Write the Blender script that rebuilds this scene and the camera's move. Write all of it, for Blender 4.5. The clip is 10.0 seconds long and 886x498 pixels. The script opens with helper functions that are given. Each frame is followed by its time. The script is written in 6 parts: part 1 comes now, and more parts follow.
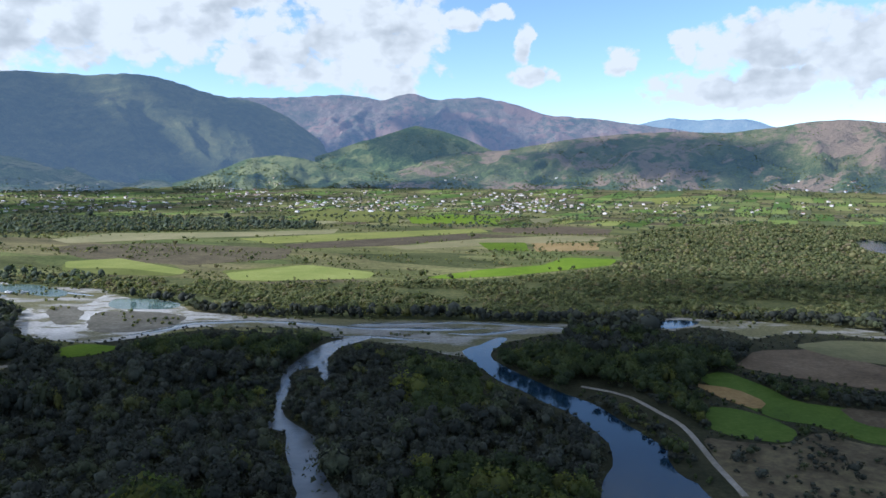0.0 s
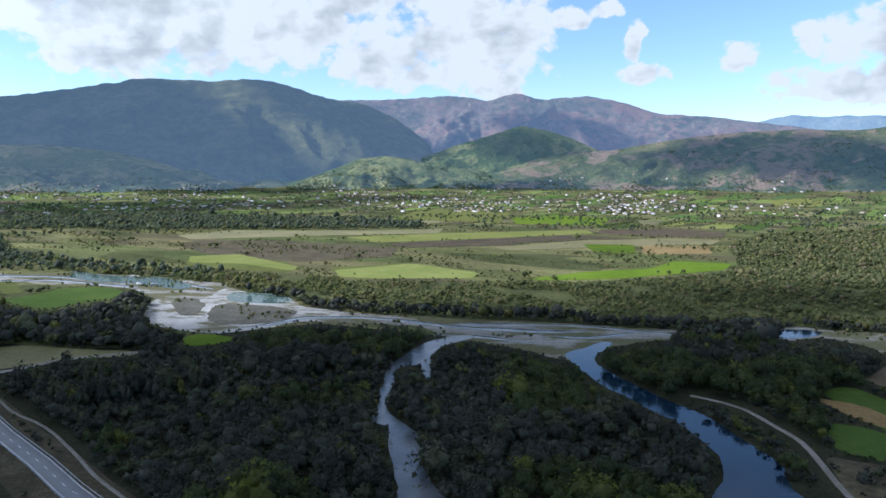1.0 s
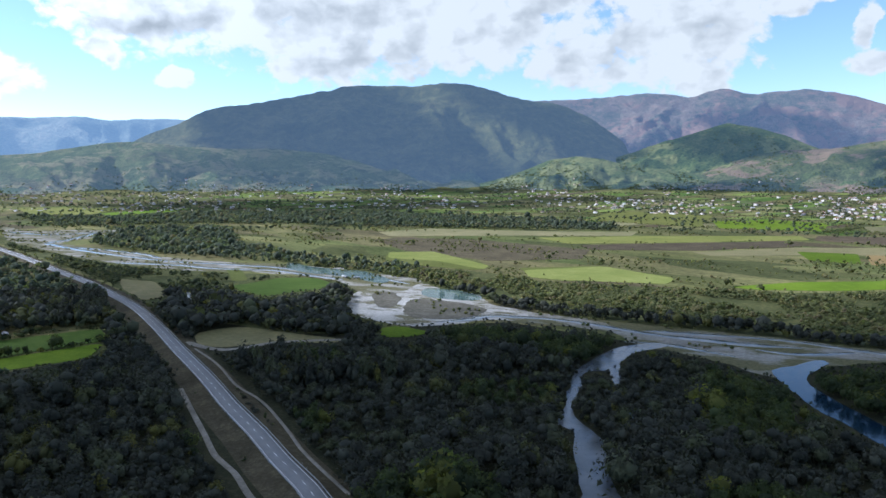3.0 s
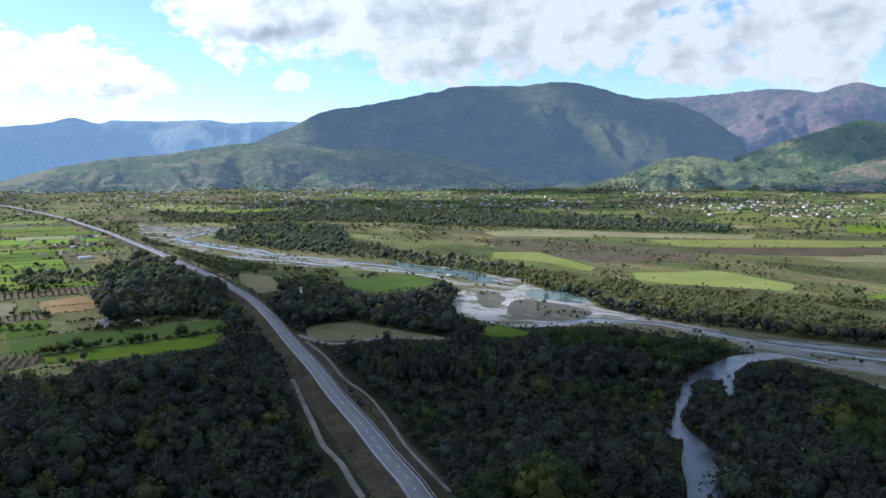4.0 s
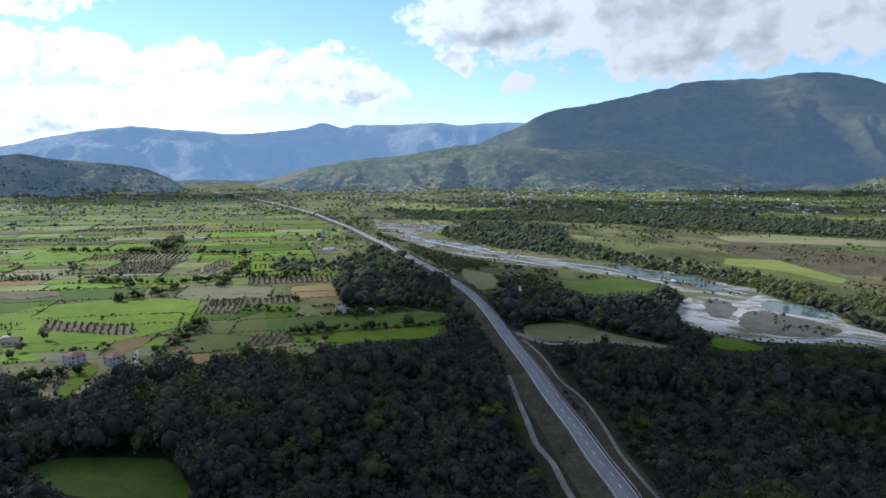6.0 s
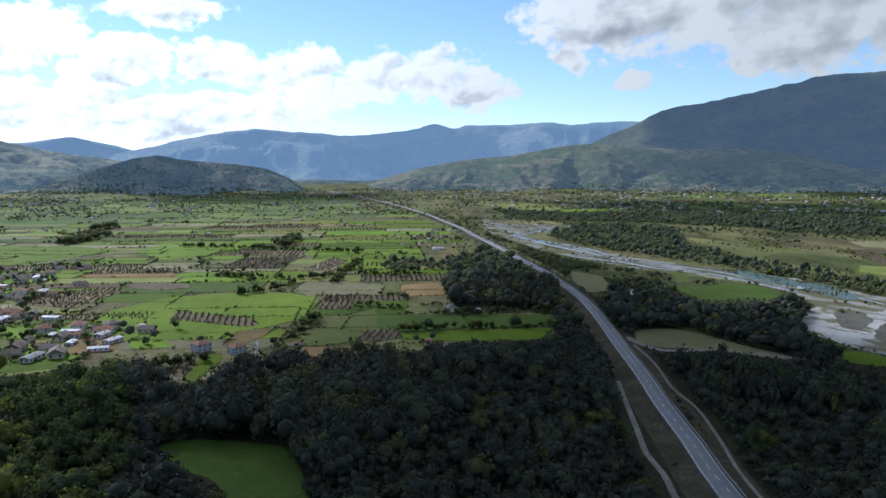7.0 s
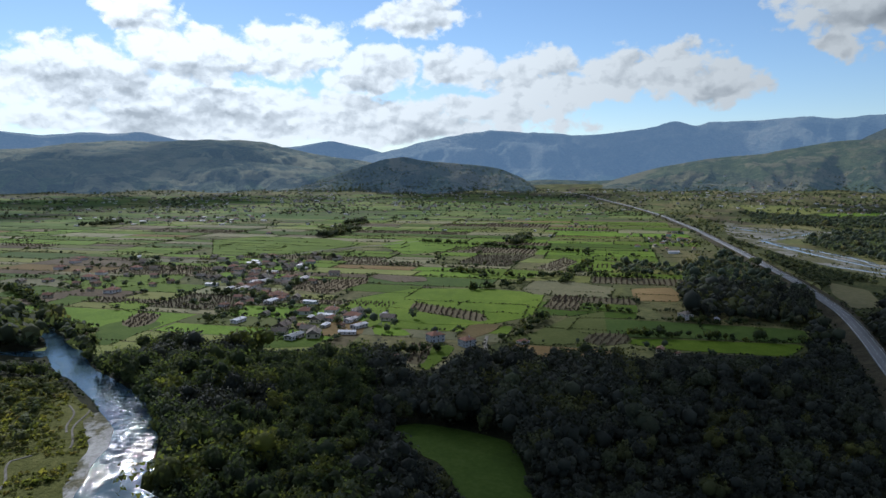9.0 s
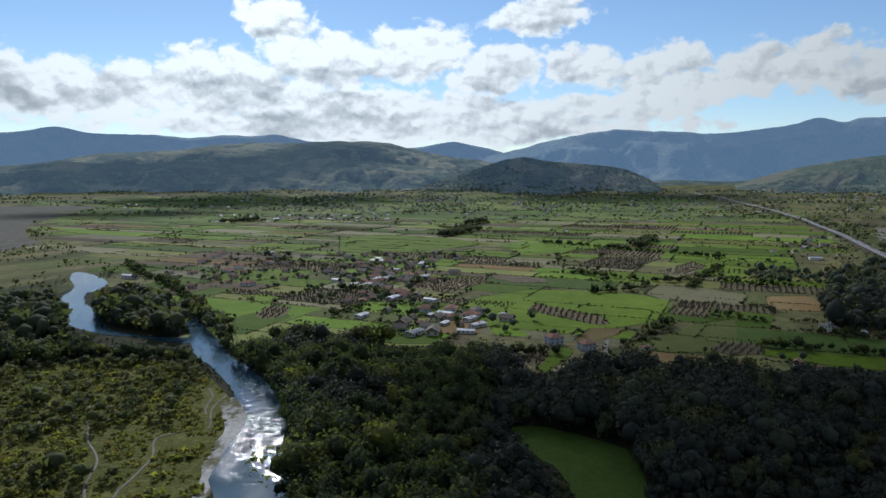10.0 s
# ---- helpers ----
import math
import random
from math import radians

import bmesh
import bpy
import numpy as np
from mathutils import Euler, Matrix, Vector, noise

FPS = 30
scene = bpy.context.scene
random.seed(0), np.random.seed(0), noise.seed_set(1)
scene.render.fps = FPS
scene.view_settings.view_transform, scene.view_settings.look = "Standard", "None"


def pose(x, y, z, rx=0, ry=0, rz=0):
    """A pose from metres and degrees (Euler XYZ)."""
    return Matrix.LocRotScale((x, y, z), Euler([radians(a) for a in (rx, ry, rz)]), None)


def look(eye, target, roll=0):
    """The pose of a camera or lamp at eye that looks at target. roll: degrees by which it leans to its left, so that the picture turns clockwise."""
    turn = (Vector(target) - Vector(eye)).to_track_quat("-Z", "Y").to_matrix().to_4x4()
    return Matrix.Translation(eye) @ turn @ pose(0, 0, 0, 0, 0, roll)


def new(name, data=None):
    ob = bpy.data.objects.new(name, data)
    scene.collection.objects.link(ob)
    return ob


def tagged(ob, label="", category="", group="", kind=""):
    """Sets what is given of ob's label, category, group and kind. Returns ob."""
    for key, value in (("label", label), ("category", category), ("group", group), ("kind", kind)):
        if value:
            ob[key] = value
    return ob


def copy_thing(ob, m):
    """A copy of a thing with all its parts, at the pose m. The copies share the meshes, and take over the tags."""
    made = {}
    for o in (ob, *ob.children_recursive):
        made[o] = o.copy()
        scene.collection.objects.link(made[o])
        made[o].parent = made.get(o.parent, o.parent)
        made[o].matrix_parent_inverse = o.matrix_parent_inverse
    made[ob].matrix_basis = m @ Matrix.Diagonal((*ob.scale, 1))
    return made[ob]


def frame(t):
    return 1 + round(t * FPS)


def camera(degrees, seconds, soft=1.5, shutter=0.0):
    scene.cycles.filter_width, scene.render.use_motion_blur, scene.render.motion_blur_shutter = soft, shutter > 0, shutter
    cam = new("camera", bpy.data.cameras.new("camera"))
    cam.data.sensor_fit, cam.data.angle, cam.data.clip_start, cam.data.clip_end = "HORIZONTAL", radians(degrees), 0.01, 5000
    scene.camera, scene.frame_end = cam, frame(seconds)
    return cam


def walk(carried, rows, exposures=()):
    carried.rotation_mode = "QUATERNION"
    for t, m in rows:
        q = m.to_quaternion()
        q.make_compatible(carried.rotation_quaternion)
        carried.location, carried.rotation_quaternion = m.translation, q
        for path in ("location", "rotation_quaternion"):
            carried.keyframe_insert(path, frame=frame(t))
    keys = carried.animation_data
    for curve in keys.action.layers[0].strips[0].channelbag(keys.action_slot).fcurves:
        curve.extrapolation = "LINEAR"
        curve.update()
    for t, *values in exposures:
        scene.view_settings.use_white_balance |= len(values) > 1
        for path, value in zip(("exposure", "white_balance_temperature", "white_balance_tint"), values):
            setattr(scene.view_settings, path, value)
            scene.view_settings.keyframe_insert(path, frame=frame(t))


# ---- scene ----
# ---- small tools ----
SUN_AZ, SUN_EL = 103.0, 31.0
SUN_WAY = Vector((-math.sin(radians(SUN_AZ)) * math.cos(radians(SUN_EL)), math.cos(radians(SUN_AZ)) * math.cos(radians(SUN_EL)), math.sin(radians(SUN_EL))))
rng = np.random.default_rng(7)


class Nodes:
    """A short way to write node trees."""

    def __init__(self, tree):
        self.tree = tree
        tree.nodes.clear()

    def add(self, kind, ins=(), **props):
        n = self.tree.nodes.new(kind)
        for k, v in props.items():
            setattr(n, k, v)
        for k, v in dict(ins).items():
            if isinstance(v, bpy.types.NodeSocket):
                self.tree.links.new(v, n.inputs[k])
            else:
                n.inputs[k].default_value = v
        return n

    def math(self, op, a, b=0.0, c=0.0, clamp=False):
        return self.add("ShaderNodeMath", {0: a, 1: b, 2: c}, operation=op, use_clamp=clamp).outputs[0]

    def vec(self, op, a, b=(0, 0, 0), c=(0, 0, 0), out=0):
        return self.add("ShaderNodeVectorMath", {0: a, 1: b, 2: c}, operation=op).outputs[out]

    def noise(self, vector, scale, detail=4.0, rough=0.55, out=0):
        return self.add("ShaderNodeTexNoise", {"Vector": vector, "Scale": scale, "Detail": detail, "Roughness": rough}).outputs[out]

    def ramp(self, fac, stops):
        n = self.add("ShaderNodeValToRGB", {0: fac})
        e = n.color_ramp.elements
        while len(e) < len(stops):
            e.new(0.5)
        for el, (p, c) in zip(e, stops):
            el.position, el.color = p, (*c, 1) if len(c) == 3 else c
        return n.outputs[0]

    def mix(self, fac, a, b, blend="MIX"):
        n = self.add("ShaderNodeMix", data_type="RGBA", blend_type=blend)
        for k, v in ((0, fac), (6, a), (7, b)):
            if isinstance(v, bpy.types.NodeSocket):
                self.tree.links.new(v, n.inputs[k])
            else:
                n.inputs[k].default_value = v if k == 0 else (*v, 1)
        return n.outputs[2]

    def link(self, a, b):
        self.tree.links.new(a, b)


# ---- camera ----
cam = camera(64.5, 10.0)
PATH = [
    # seconds, heading to the left of north, tilt, roll
    (0, 0, -6.2, 0),
    (0.5, 4.46, -6.18, -0.04),
    (1, 8.48, -6.17, -0.02),
    (1.5, 12.33, -6.15, 0.01),
    (2, 16.18, -6.14, 0.02),
    (2.5, 20.0, -6.12, -0.01),
    (4, 32.58, -6.11, -0.01),
    (4.5, 37.07, -6.1, 0.05),
    (5, 41.57, -6.12, 0.05),
    (5.5, 46.06, -6.12, 0.05),
    (7, 59.36, -6.1, 0.06),
    (7.5, 63.9, -6.11, 0.03),
    (8, 68.37, -6.12, 0.06),
    (8.5, 73.12, -6.11, 0.03),
    (9, 78.07, -6.11, 0.01),
    (9.5, 82.98, -6.11, 0.01),
    (10, 87.88, -6.1, 0.03),
]
EYE = (0.0, 0.0, 100.0)
walk(cam, [(t, pose(*EYE, 90 + tilt, 0, yaw) @ pose(0, 0, 0, 0, 0, roll)) for t, yaw, tilt, roll in PATH], [(0, 0.82, 5480, 13), (4.5, 0.78, 5480, 13), (7.5, 0.2, 5520, 13), (10, -0.28, 5700, 10)])

# ---- sky, sun ----
world = bpy.data.worlds.new("sky")
scene.world = world
world.use_nodes = True
N = Nodes(world.node_tree)
sky = N.add("ShaderNodeTexSky", sky_type="NISHITA", sun_disc=False, sun_elevation=radians(SUN_EL), sun_rotation=radians(-SUN_AZ), altitude=400, air_density=1.0, dust_density=0.06, ozone_density=2.2)
way = N.add("ShaderNodeTexCoord").outputs["Generated"]
xyz = N.add("ShaderNodeSeparateXYZ", {0: way})
heading = N.math("MULTIPLY", N.math("ARCTAN2", N.math("MULTIPLY", xyz.outputs[0], -1.0), xyz.outputs[1]), 57.2958)
height = N.math("MULTIPLY", N.math("ARCSINE", xyz.outputs[2]), 57.2958)
dome = N.add("ShaderNodeCombineXYZ", {0: heading, 1: height}).outputs[0]
# cumulus banks: heading, elevation, half width, half height
BANKS = [(24, 13.5, 13, 4.0), (13, 8.5, 5, 2.4), (5.5, 11, 6.5, 4.6), (4.5, 7, 3, 1.8), (-1.5, 12, 1.7, 1.2), (-4, 12.5, 1.4, 0.7), (-6.3, 10, 1.1, 1.6), (-7, 7.6, 1.6, 1.0),
         (-14, 8.7, 1.6, 1.2), (-18.5, 9.4, 1.6, 1.4), (-26, 9.2, 7, 2.6), (-23, 6.3, 7, 1.6), (-31, 8, 5, 3)]
BANKS += [(27, 11, 17, 3.2), (46, 12, 8, 2.6), (92, 3.7, 26, 1.5), (42, 13, 11, 4.6), (33, 10, 7, 3.2), (31, 13.5, 14, 3.6), (49, 9, 1.2, 1.2), (62, 7.6, 7, 2.2), (58, 6.8, 4, 2.0), (68, 6.6, 4, 2.0), (45, 7.2, 1.3, 0.7),
          (80, 12.3, 4.2, 1.5), (77, 8.5, 3.6, 1.7), (71, 7.6, 5, 2.2), (84, 8.4, 4.5, 2.2), (90, 9.6, 5.5, 2.4), (97, 8.6, 6, 2.4), (101, 11.5, 3.4, 1.8)]
BANKS += [(106, 7.0, 7, 2.6), (114, 6, 8, 2.2), (97, 5, 16, 1.9), (83, 4.8, 9, 1.6), (74, 5, 6, 1.2), (122, 6.5, 7, 2.4), (117, 13.2, 1.6, 0.7), (135, 8, 10, 4), (160, 12, 12, 5), (-55, 9, 12, 4), (-90, 14, 14, 6), (200, 16, 16, 5)]
wobble = N.vec("MULTIPLY_ADD", N.vec("SUBTRACT", N.noise(dome, 0.24, 5.0, 0.55, out=1), (0.5, 0.5, 0.5)), (5.0, 2.6, 0), dome)


def bank_mass(at_):
    total = None
    for a, e, w, h in BANKS:
        q = N.vec("MULTIPLY_ADD", at_, (1 / w, 1 / h, 0), (-a / w, -e / h, 0))
        m = N.math("SUBTRACT", 1.0, N.vec("DOT_PRODUCT", q, q, out=1))
        total = m if total is None else N.math("MAXIMUM", total, m)
    return total


mass = bank_mass(wobble)
mass_up = bank_mass(N.vec("ADD", wobble, (0.0, 1.1, 0)))
# broken cloud over the rest of the sky, above the view
high = N.add("ShaderNodeMapRange", {0: height, 1: 17.0, 2: 27.0, 3: -1.2, 4: 0.14}, interpolation_type="SMOOTHSTEP").outputs[0]
under = N.add("ShaderNodeMapRange", {0: N.math("SUBTRACT", mass_up, mass), 1: -0.55, 2: 0.35, 3: 0.12, 4: 1.0}, interpolation_type="SMOOTHSTEP").outputs[0]
mass = N.math("MAXIMUM", mass, high)
flat = N.vec("MULTIPLY", dome, (1, 1.35, 1))
def billow(at_, scale, detail):
    """Heaped round lobes."""
    v = N.add("ShaderNodeTexVoronoi", {"Vector": at_, "Scale": scale, "Detail": detail, "Roughness": 0.5, "Lacunarity": 2.2, "Smoothness": 0.35}, voronoi_dimensions="2D", feature="SMOOTH_F1", normalize=True)
    return N.math("SUBTRACT", 1.0, v.outputs["Distance"])


swirl = N.vec("MULTIPLY_ADD", N.vec("SUBTRACT", N.noise(flat, 0.8, 4.0, 0.6, out=1), (0.5, 0.5, 0.5)), (1.1, 1.1, 0), flat)
# the way to the sun across the dome
sunward = N.vec("NORMALIZE", N.vec("SUBTRACT", (SUN_AZ, SUN_EL * 1.35, 0), flat))


def heaps(at_):
    return N.math("MULTIPLY_ADD", billow(at_, 0.5, 3.0), 0.6, N.math("MULTIPLY", N.noise(at_, 0.42, 9.0, 0.52), 0.55))


puff = heaps(swirl)
puff_sun = heaps(N.vec("MULTIPLY_ADD", sunward, (0.55, 0.55, 0), swirl))
dens = N.math("ADD", mass, N.math("MULTIPLY", N.math("SUBTRACT", puff, 0.66), 3.4))
cover = N.add("ShaderNodeMapRange", {0: dens, 1: -0.05, 2: 0.55}, interpolation_type="SMOOTHSTEP").outputs[0]
# crowns catch the sun, thick bellies are grey
soft_ = N.noise(swirl, 0.3, 3.0, 0.5)
soft_sun = N.noise(N.vec("MULTIPLY_ADD", sunward, (1.3, 1.3, 0), swirl), 0.3, 3.0, 0.5)
belly = N.ramp(N.noise(N.vec("MULTIPLY", flat, (0.55, 1.0, 1.0)), 0.19, 3.0, 0.5), [(0.34, (0, 0, 0)), (0.64, (1, 1, 1))])
thick = N.add("ShaderNodeMapRange", {0: N.math("MULTIPLY_ADD", N.math("SUBTRACT", soft_, 0.5), 2.2, mass), 1: 0.1, 2: 0.95}, interpolation_type="SMOOTHSTEP").outputs[0]
grey = N.math("MULTIPLY", N.math("MULTIPLY", belly, thick), N.math("MULTIPLY_ADD", under, 0.7, 0.3))
backlit = N.math("POWER", N.math("MAXIMUM", N.vec("DOT_PRODUCT", way, tuple(SUN_WAY), out=1), 0.0), 3.0)
relief = N.math("MULTIPLY_ADD", N.math("SUBTRACT", puff, puff_sun), N.math("MULTIPLY_ADD", backlit, 2.0, 0.4), N.math("MULTIPLY", N.math("SUBTRACT", soft_, soft_sun), 1.2))
lit = N.math("ADD", relief, N.math("MULTIPLY_ADD", N.math("MULTIPLY", grey, N.math("MULTIPLY_ADD", backlit, 0.4, 0.62)), -1.0, 0.88))
cloud = N.ramp(lit, [(0.05, (0.51, 0.55, 0.56)), (0.42, (0.78, 0.82, 0.81)), (0.76, (1.12, 1.15, 1.1))])
# clouds scatter more light towards the eye near the sun
toward = N.math("MAXIMUM", N.vec("DOT_PRODUCT", way, tuple(SUN_WAY), out=1), 0.0)
sky_light = N.add("ShaderNodeBackground", {0: sky.outputs[0], 1: 0.11})
cloud_light = N.add("ShaderNodeBackground", {0: cloud, 1: N.math("MULTIPLY_ADD", N.math("POWER", toward, 3.5), 0.84, 0.43)})
both = N.add("ShaderNodeMixShader", {0: cover, 1: sky_light.outputs[0], 2: cloud_light.outputs[0]})
N.link(both.outputs[0], N.add("ShaderNodeOutputWorld").inputs[0])

sun_data = bpy.data.lights.new("sun", "SUN")
sun_data.energy, sun_data.angle, sun_data.color = 4.8, radians(1.5), (1.0, 0.96, 0.9)
sun = new("sun", sun_data)
sun.matrix_world = look((0, 0, 400), Vector((0, 0, 400)) - SUN_WAY)

# ---- materials ----
def material(name, build):
    m = bpy.data.materials.new(name)
    m.use_nodes = True
    n = Nodes(m.node_tree)
    build(n, n.add("ShaderNodeTexCoord").outputs["Object"])
    return m


def surface(n, color, rough=0.9, bump=None, strength=0.4, dist=0.3, glow=None, **more):
    ins = {"Base Color": color, "Roughness": rough, "Specular IOR Level": more.get("spec", 0.03)}
    if bump is not None:
        ins["Normal"] = n.add("ShaderNodeBump", {"Strength": strength, "Distance": dist, "Height": bump}).outputs[0]
    for k in ("Metallic", "IOR"):
        if k in more:
            ins[k] = more[k]
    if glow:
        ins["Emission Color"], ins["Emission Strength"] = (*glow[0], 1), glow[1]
    b = n.add("ShaderNodeBsdfPrincipled", ins)
    n.link(b.outputs[0], n.add("ShaderNodeOutputMaterial").inputs[0])


def mottled(name, dark, mid, light, scale, fine, rough=0.95, bump=0.5, dist=0.3, stretch=(1, 1, 1), vary=0.0, spec=0.03):
    """A surface with two scales of variation."""
    def build(n, co):
        co = n.vec("MULTIPLY", co, stretch)
        a, b = n.noise(co, scale, 6.0, 0.6), n.noise(co, fine, 4.0, 0.65)
        c = n.noise(co, scale * 5.0, 5.0, 0.68)
        f = n.math("MULTIPLY_ADD", b, 0.36, n.math("MULTIPLY_ADD", a, 0.42, n.math("MULTIPLY", c, 0.28)))
        col = n.ramp(f, [(0.36, dark), (0.53, mid), (0.70, light)])
        if vary:
            col = n.mix(1.0, col, n.ramp(n.add("ShaderNodeObjectInfo").outputs["Random"], [(0.0, (1 - vary, 1 - vary, 1 - vary)), (0.5, (1.0 + vary * 0.4, 1.0, 1.0)), (1.0, (1 + vary, 1 + vary * 0.9, 1 + vary))]), "MULTIPLY")
        surface(n, col, rough, b, bump, dist, spec=spec)
    return material(name, build)


def build_pasture(n, co):
    """Rough valley pasture: strips of grazing, fallow and brush drawn out along the valley, and tussocks."""
    turned = n.add("ShaderNodeVectorRotate", {"Vector": co, "Angle": radians(25.8)}, rotation_type="Z_AXIS").outputs[0]
    bent = n.vec("MULTIPLY_ADD", n.noise(co, 0.006, 4.0, out=1), (70, 70, 0), n.vec("MULTIPLY", turned, (0.4, 1.0, 0)))
    cell = n.add("ShaderNodeTexVoronoi", {"Vector": bent, "Scale": 0.017})
    pick_ = n.add("ShaderNodeSeparateColor", {0: cell.outputs["Color"]}).outputs[0]
    strip = n.noise(n.vec("MULTIPLY", turned, (0.3, 1.0, 1.0)), 0.02, 7.0, 0.62)
    tuft = n.noise(co, 0.16, 5.0, 0.7)
    col = n.ramp(pick_, [(0.0, (0.05, 0.056, 0.024)), (0.25, (0.085, 0.09, 0.035)), (0.45, (0.11, 0.098, 0.048)), (0.6, (0.075, 0.09, 0.032)), (0.8, (0.13, 0.125, 0.055)), (1.0, (0.07, 0.058, 0.036))])
    wear = n.math("MULTIPLY_ADD", tuft, 0.5, n.math("MULTIPLY", strip, 0.6))
    col = n.mix(1.0, col, n.ramp(wear, [(0.4, (0.42, 0.46, 0.4)), (0.54, (0.95, 0.95, 0.9)), (0.68, (1.6, 1.5, 1.4))]), "MULTIPLY")
    surface(n, col, 0.95, tuft, 0.6, 0.5)


GROUND = material("rough_pasture", build_pasture)
LAND = {
    "green": mottled("young_grass", (0.042, 0.08, 0.005), (0.075, 0.128, 0.009), (0.115, 0.17, 0.018), 0.02, 0.5, vary=0.42, spec=0.05),
    "meadow": mottled("meadow_grass", (0.078, 0.097, 0.022), (0.116, 0.134, 0.034), (0.168, 0.176, 0.058), 0.015, 0.4, vary=0.36, spec=0.05),
    "pale": mottled("dry_grass", (0.08, 0.086, 0.036), (0.13, 0.128, 0.06), (0.2, 0.18, 0.095), 0.012, 0.3, vary=0.3, spec=0.1),
    "straw": mottled("stubble", (0.105, 0.078, 0.032), (0.155, 0.115, 0.05), (0.21, 0.16, 0.075), 0.03, 0.6, vary=0.3),
    "plough": mottled("ploughed_earth", (0.048, 0.04, 0.026), (0.085, 0.07, 0.046), (0.14, 0.118, 0.078), 0.035, 0.5, vary=0.3),
    # green grass darkened: shade put into the colour, also used among the strips
    "rough": mottled("shade_dark_grass", (0.03, 0.05, 0.01), (0.048, 0.078, 0.013), (0.078, 0.105, 0.024), 0.03, 0.5, spec=0.05),
    "heath": mottled("burnt_heath", (0.03, 0.026, 0.017), (0.06, 0.052, 0.032), (0.115, 0.105, 0.055), 0.045, 0.3, vary=0.3),
    "stook": mottled("harvested_maize_field", (0.08, 0.07, 0.04), (0.125, 0.11, 0.065), (0.18, 0.155, 0.095), 0.03, 0.5, vary=0.3),
}
def build_gravel(n, co):
    a, b, c = n.noise(co, 0.018, 6.0, 0.62), n.noise(co, 0.5, 4.0, 0.65), n.noise(n.vec("MULTIPLY", co, (1.0, 1.8, 1)), 0.035, 6.0, 0.65)
    stone = n.ramp(n.math("MULTIPLY_ADD", b, 0.5, n.math("MULTIPLY", a, 0.5)), [(0.34, (0.17, 0.165, 0.15)), (0.5, (0.29, 0.28, 0.26)), (0.66, (0.43, 0.415, 0.39))])
    weed = n.ramp(c, [(0.5, (0, 0, 0)), (0.57, (1, 1, 1))])
    surface(n, n.mix(weed, stone, n.ramp(b, [(0.3, (0.05, 0.055, 0.03)), (0.7, (0.17, 0.15, 0.1))])), 0.95, b, 0.5)


def build_gravel_weedy(n, co):
    """Old gravel, half grown over."""
    a, b, c = n.noise(co, 0.018, 6.0, 0.62), n.noise(co, 0.5, 4.0, 0.65), n.noise(n.vec("MULTIPLY", co, (0.8, 1.8, 1)), 0.022, 7.0, 0.66)
    stone = n.ramp(n.math("MULTIPLY_ADD", b, 0.5, n.math("MULTIPLY", a, 0.5)), [(0.34, (0.12, 0.115, 0.1)), (0.5, (0.2, 0.19, 0.17)), (0.66, (0.31, 0.3, 0.27))])
    weed = n.ramp(c, [(0.43, (0, 0, 0)), (0.53, (1, 1, 1))])
    surface(n, n.mix(weed, stone, n.ramp(b, [(0.3, (0.05, 0.055, 0.026)), (0.7, (0.14, 0.125, 0.07))])), 0.95, b, 0.5)


GRAVEL_WEEDY = material("weedy_gravel", build_gravel_weedy)
GRAVEL = material("river_gravel", build_gravel)
OLIVE = mottled("olive_scrub_grass", (0.038, 0.044, 0.013), (0.088, 0.09, 0.025), (0.16, 0.15, 0.052), 0.05, 0.45, bump=1.0, dist=1.2)
# much darker than the open pasture, laid under the near trees
WOOD_GROUND = mottled("dark_wood_ground", (0.014, 0.015, 0.009), (0.027, 0.028, 0.016), (0.05, 0.048, 0.027), 0.06, 0.6, bump=0.8, dist=0.5)
SCRUB_FLOOR = mottled("scrub_floor_grass", (0.03, 0.036, 0.016), (0.06, 0.066, 0.026), (0.13, 0.12, 0.05), 0.03, 0.3, bump=0.8, dist=0.6)
SILT = mottled("weedy_river_silt", (0.055, 0.052, 0.04), (0.095, 0.088, 0.07), (0.16, 0.15, 0.12), 0.05, 0.4)
DIRT = mottled("pale_dirt", (0.1, 0.09, 0.075), (0.17, 0.155, 0.13), (0.27, 0.25, 0.22), 0.08, 0.9)
VERGE = mottled("dry_verge", (0.028, 0.026, 0.016), (0.058, 0.05, 0.032), (0.115, 0.098, 0.062), 0.07, 0.8, bump=0.9, dist=0.6)
ASPHALT = mottled("asphalt", (0.13, 0.13, 0.134), (0.17, 0.17, 0.174), (0.21, 0.21, 0.214), 0.05, 1.5, 0.7, 0.2, 0.02)
PAINT = mottled("road_paint", (0.5, 0.5, 0.5), (0.65, 0.65, 0.65), (0.75, 0.75, 0.75), 0.3, 4.0, 0.6, 0.1, 0.01)
STEEL = material("galvanised_steel", lambda n, co: surface(n, n.ramp(n.noise(co, 0.8), [(0.3, (0.26, 0.265, 0.27)), (0.7, (0.38, 0.385, 0.39))]), 0.6, Metallic=0.4))


def build_water(n, co):
    wave = n.math("ADD", n.noise(n.vec("MULTIPLY", co, (1, 1, 1)), 0.55, 5.0, 0.6), n.math("MULTIPLY", n.noise(co, 0.09, 3.0), 0.8))
    bed = n.ramp(n.noise(co, 0.02, 4.0), [(0.35, (0.004, 0.012, 0.026)), (0.65, (0.012, 0.026, 0.042))])
    surface(n, bed, 0.06, wave, 0.13, 0.4, IOR=1.33, spec=0.5)


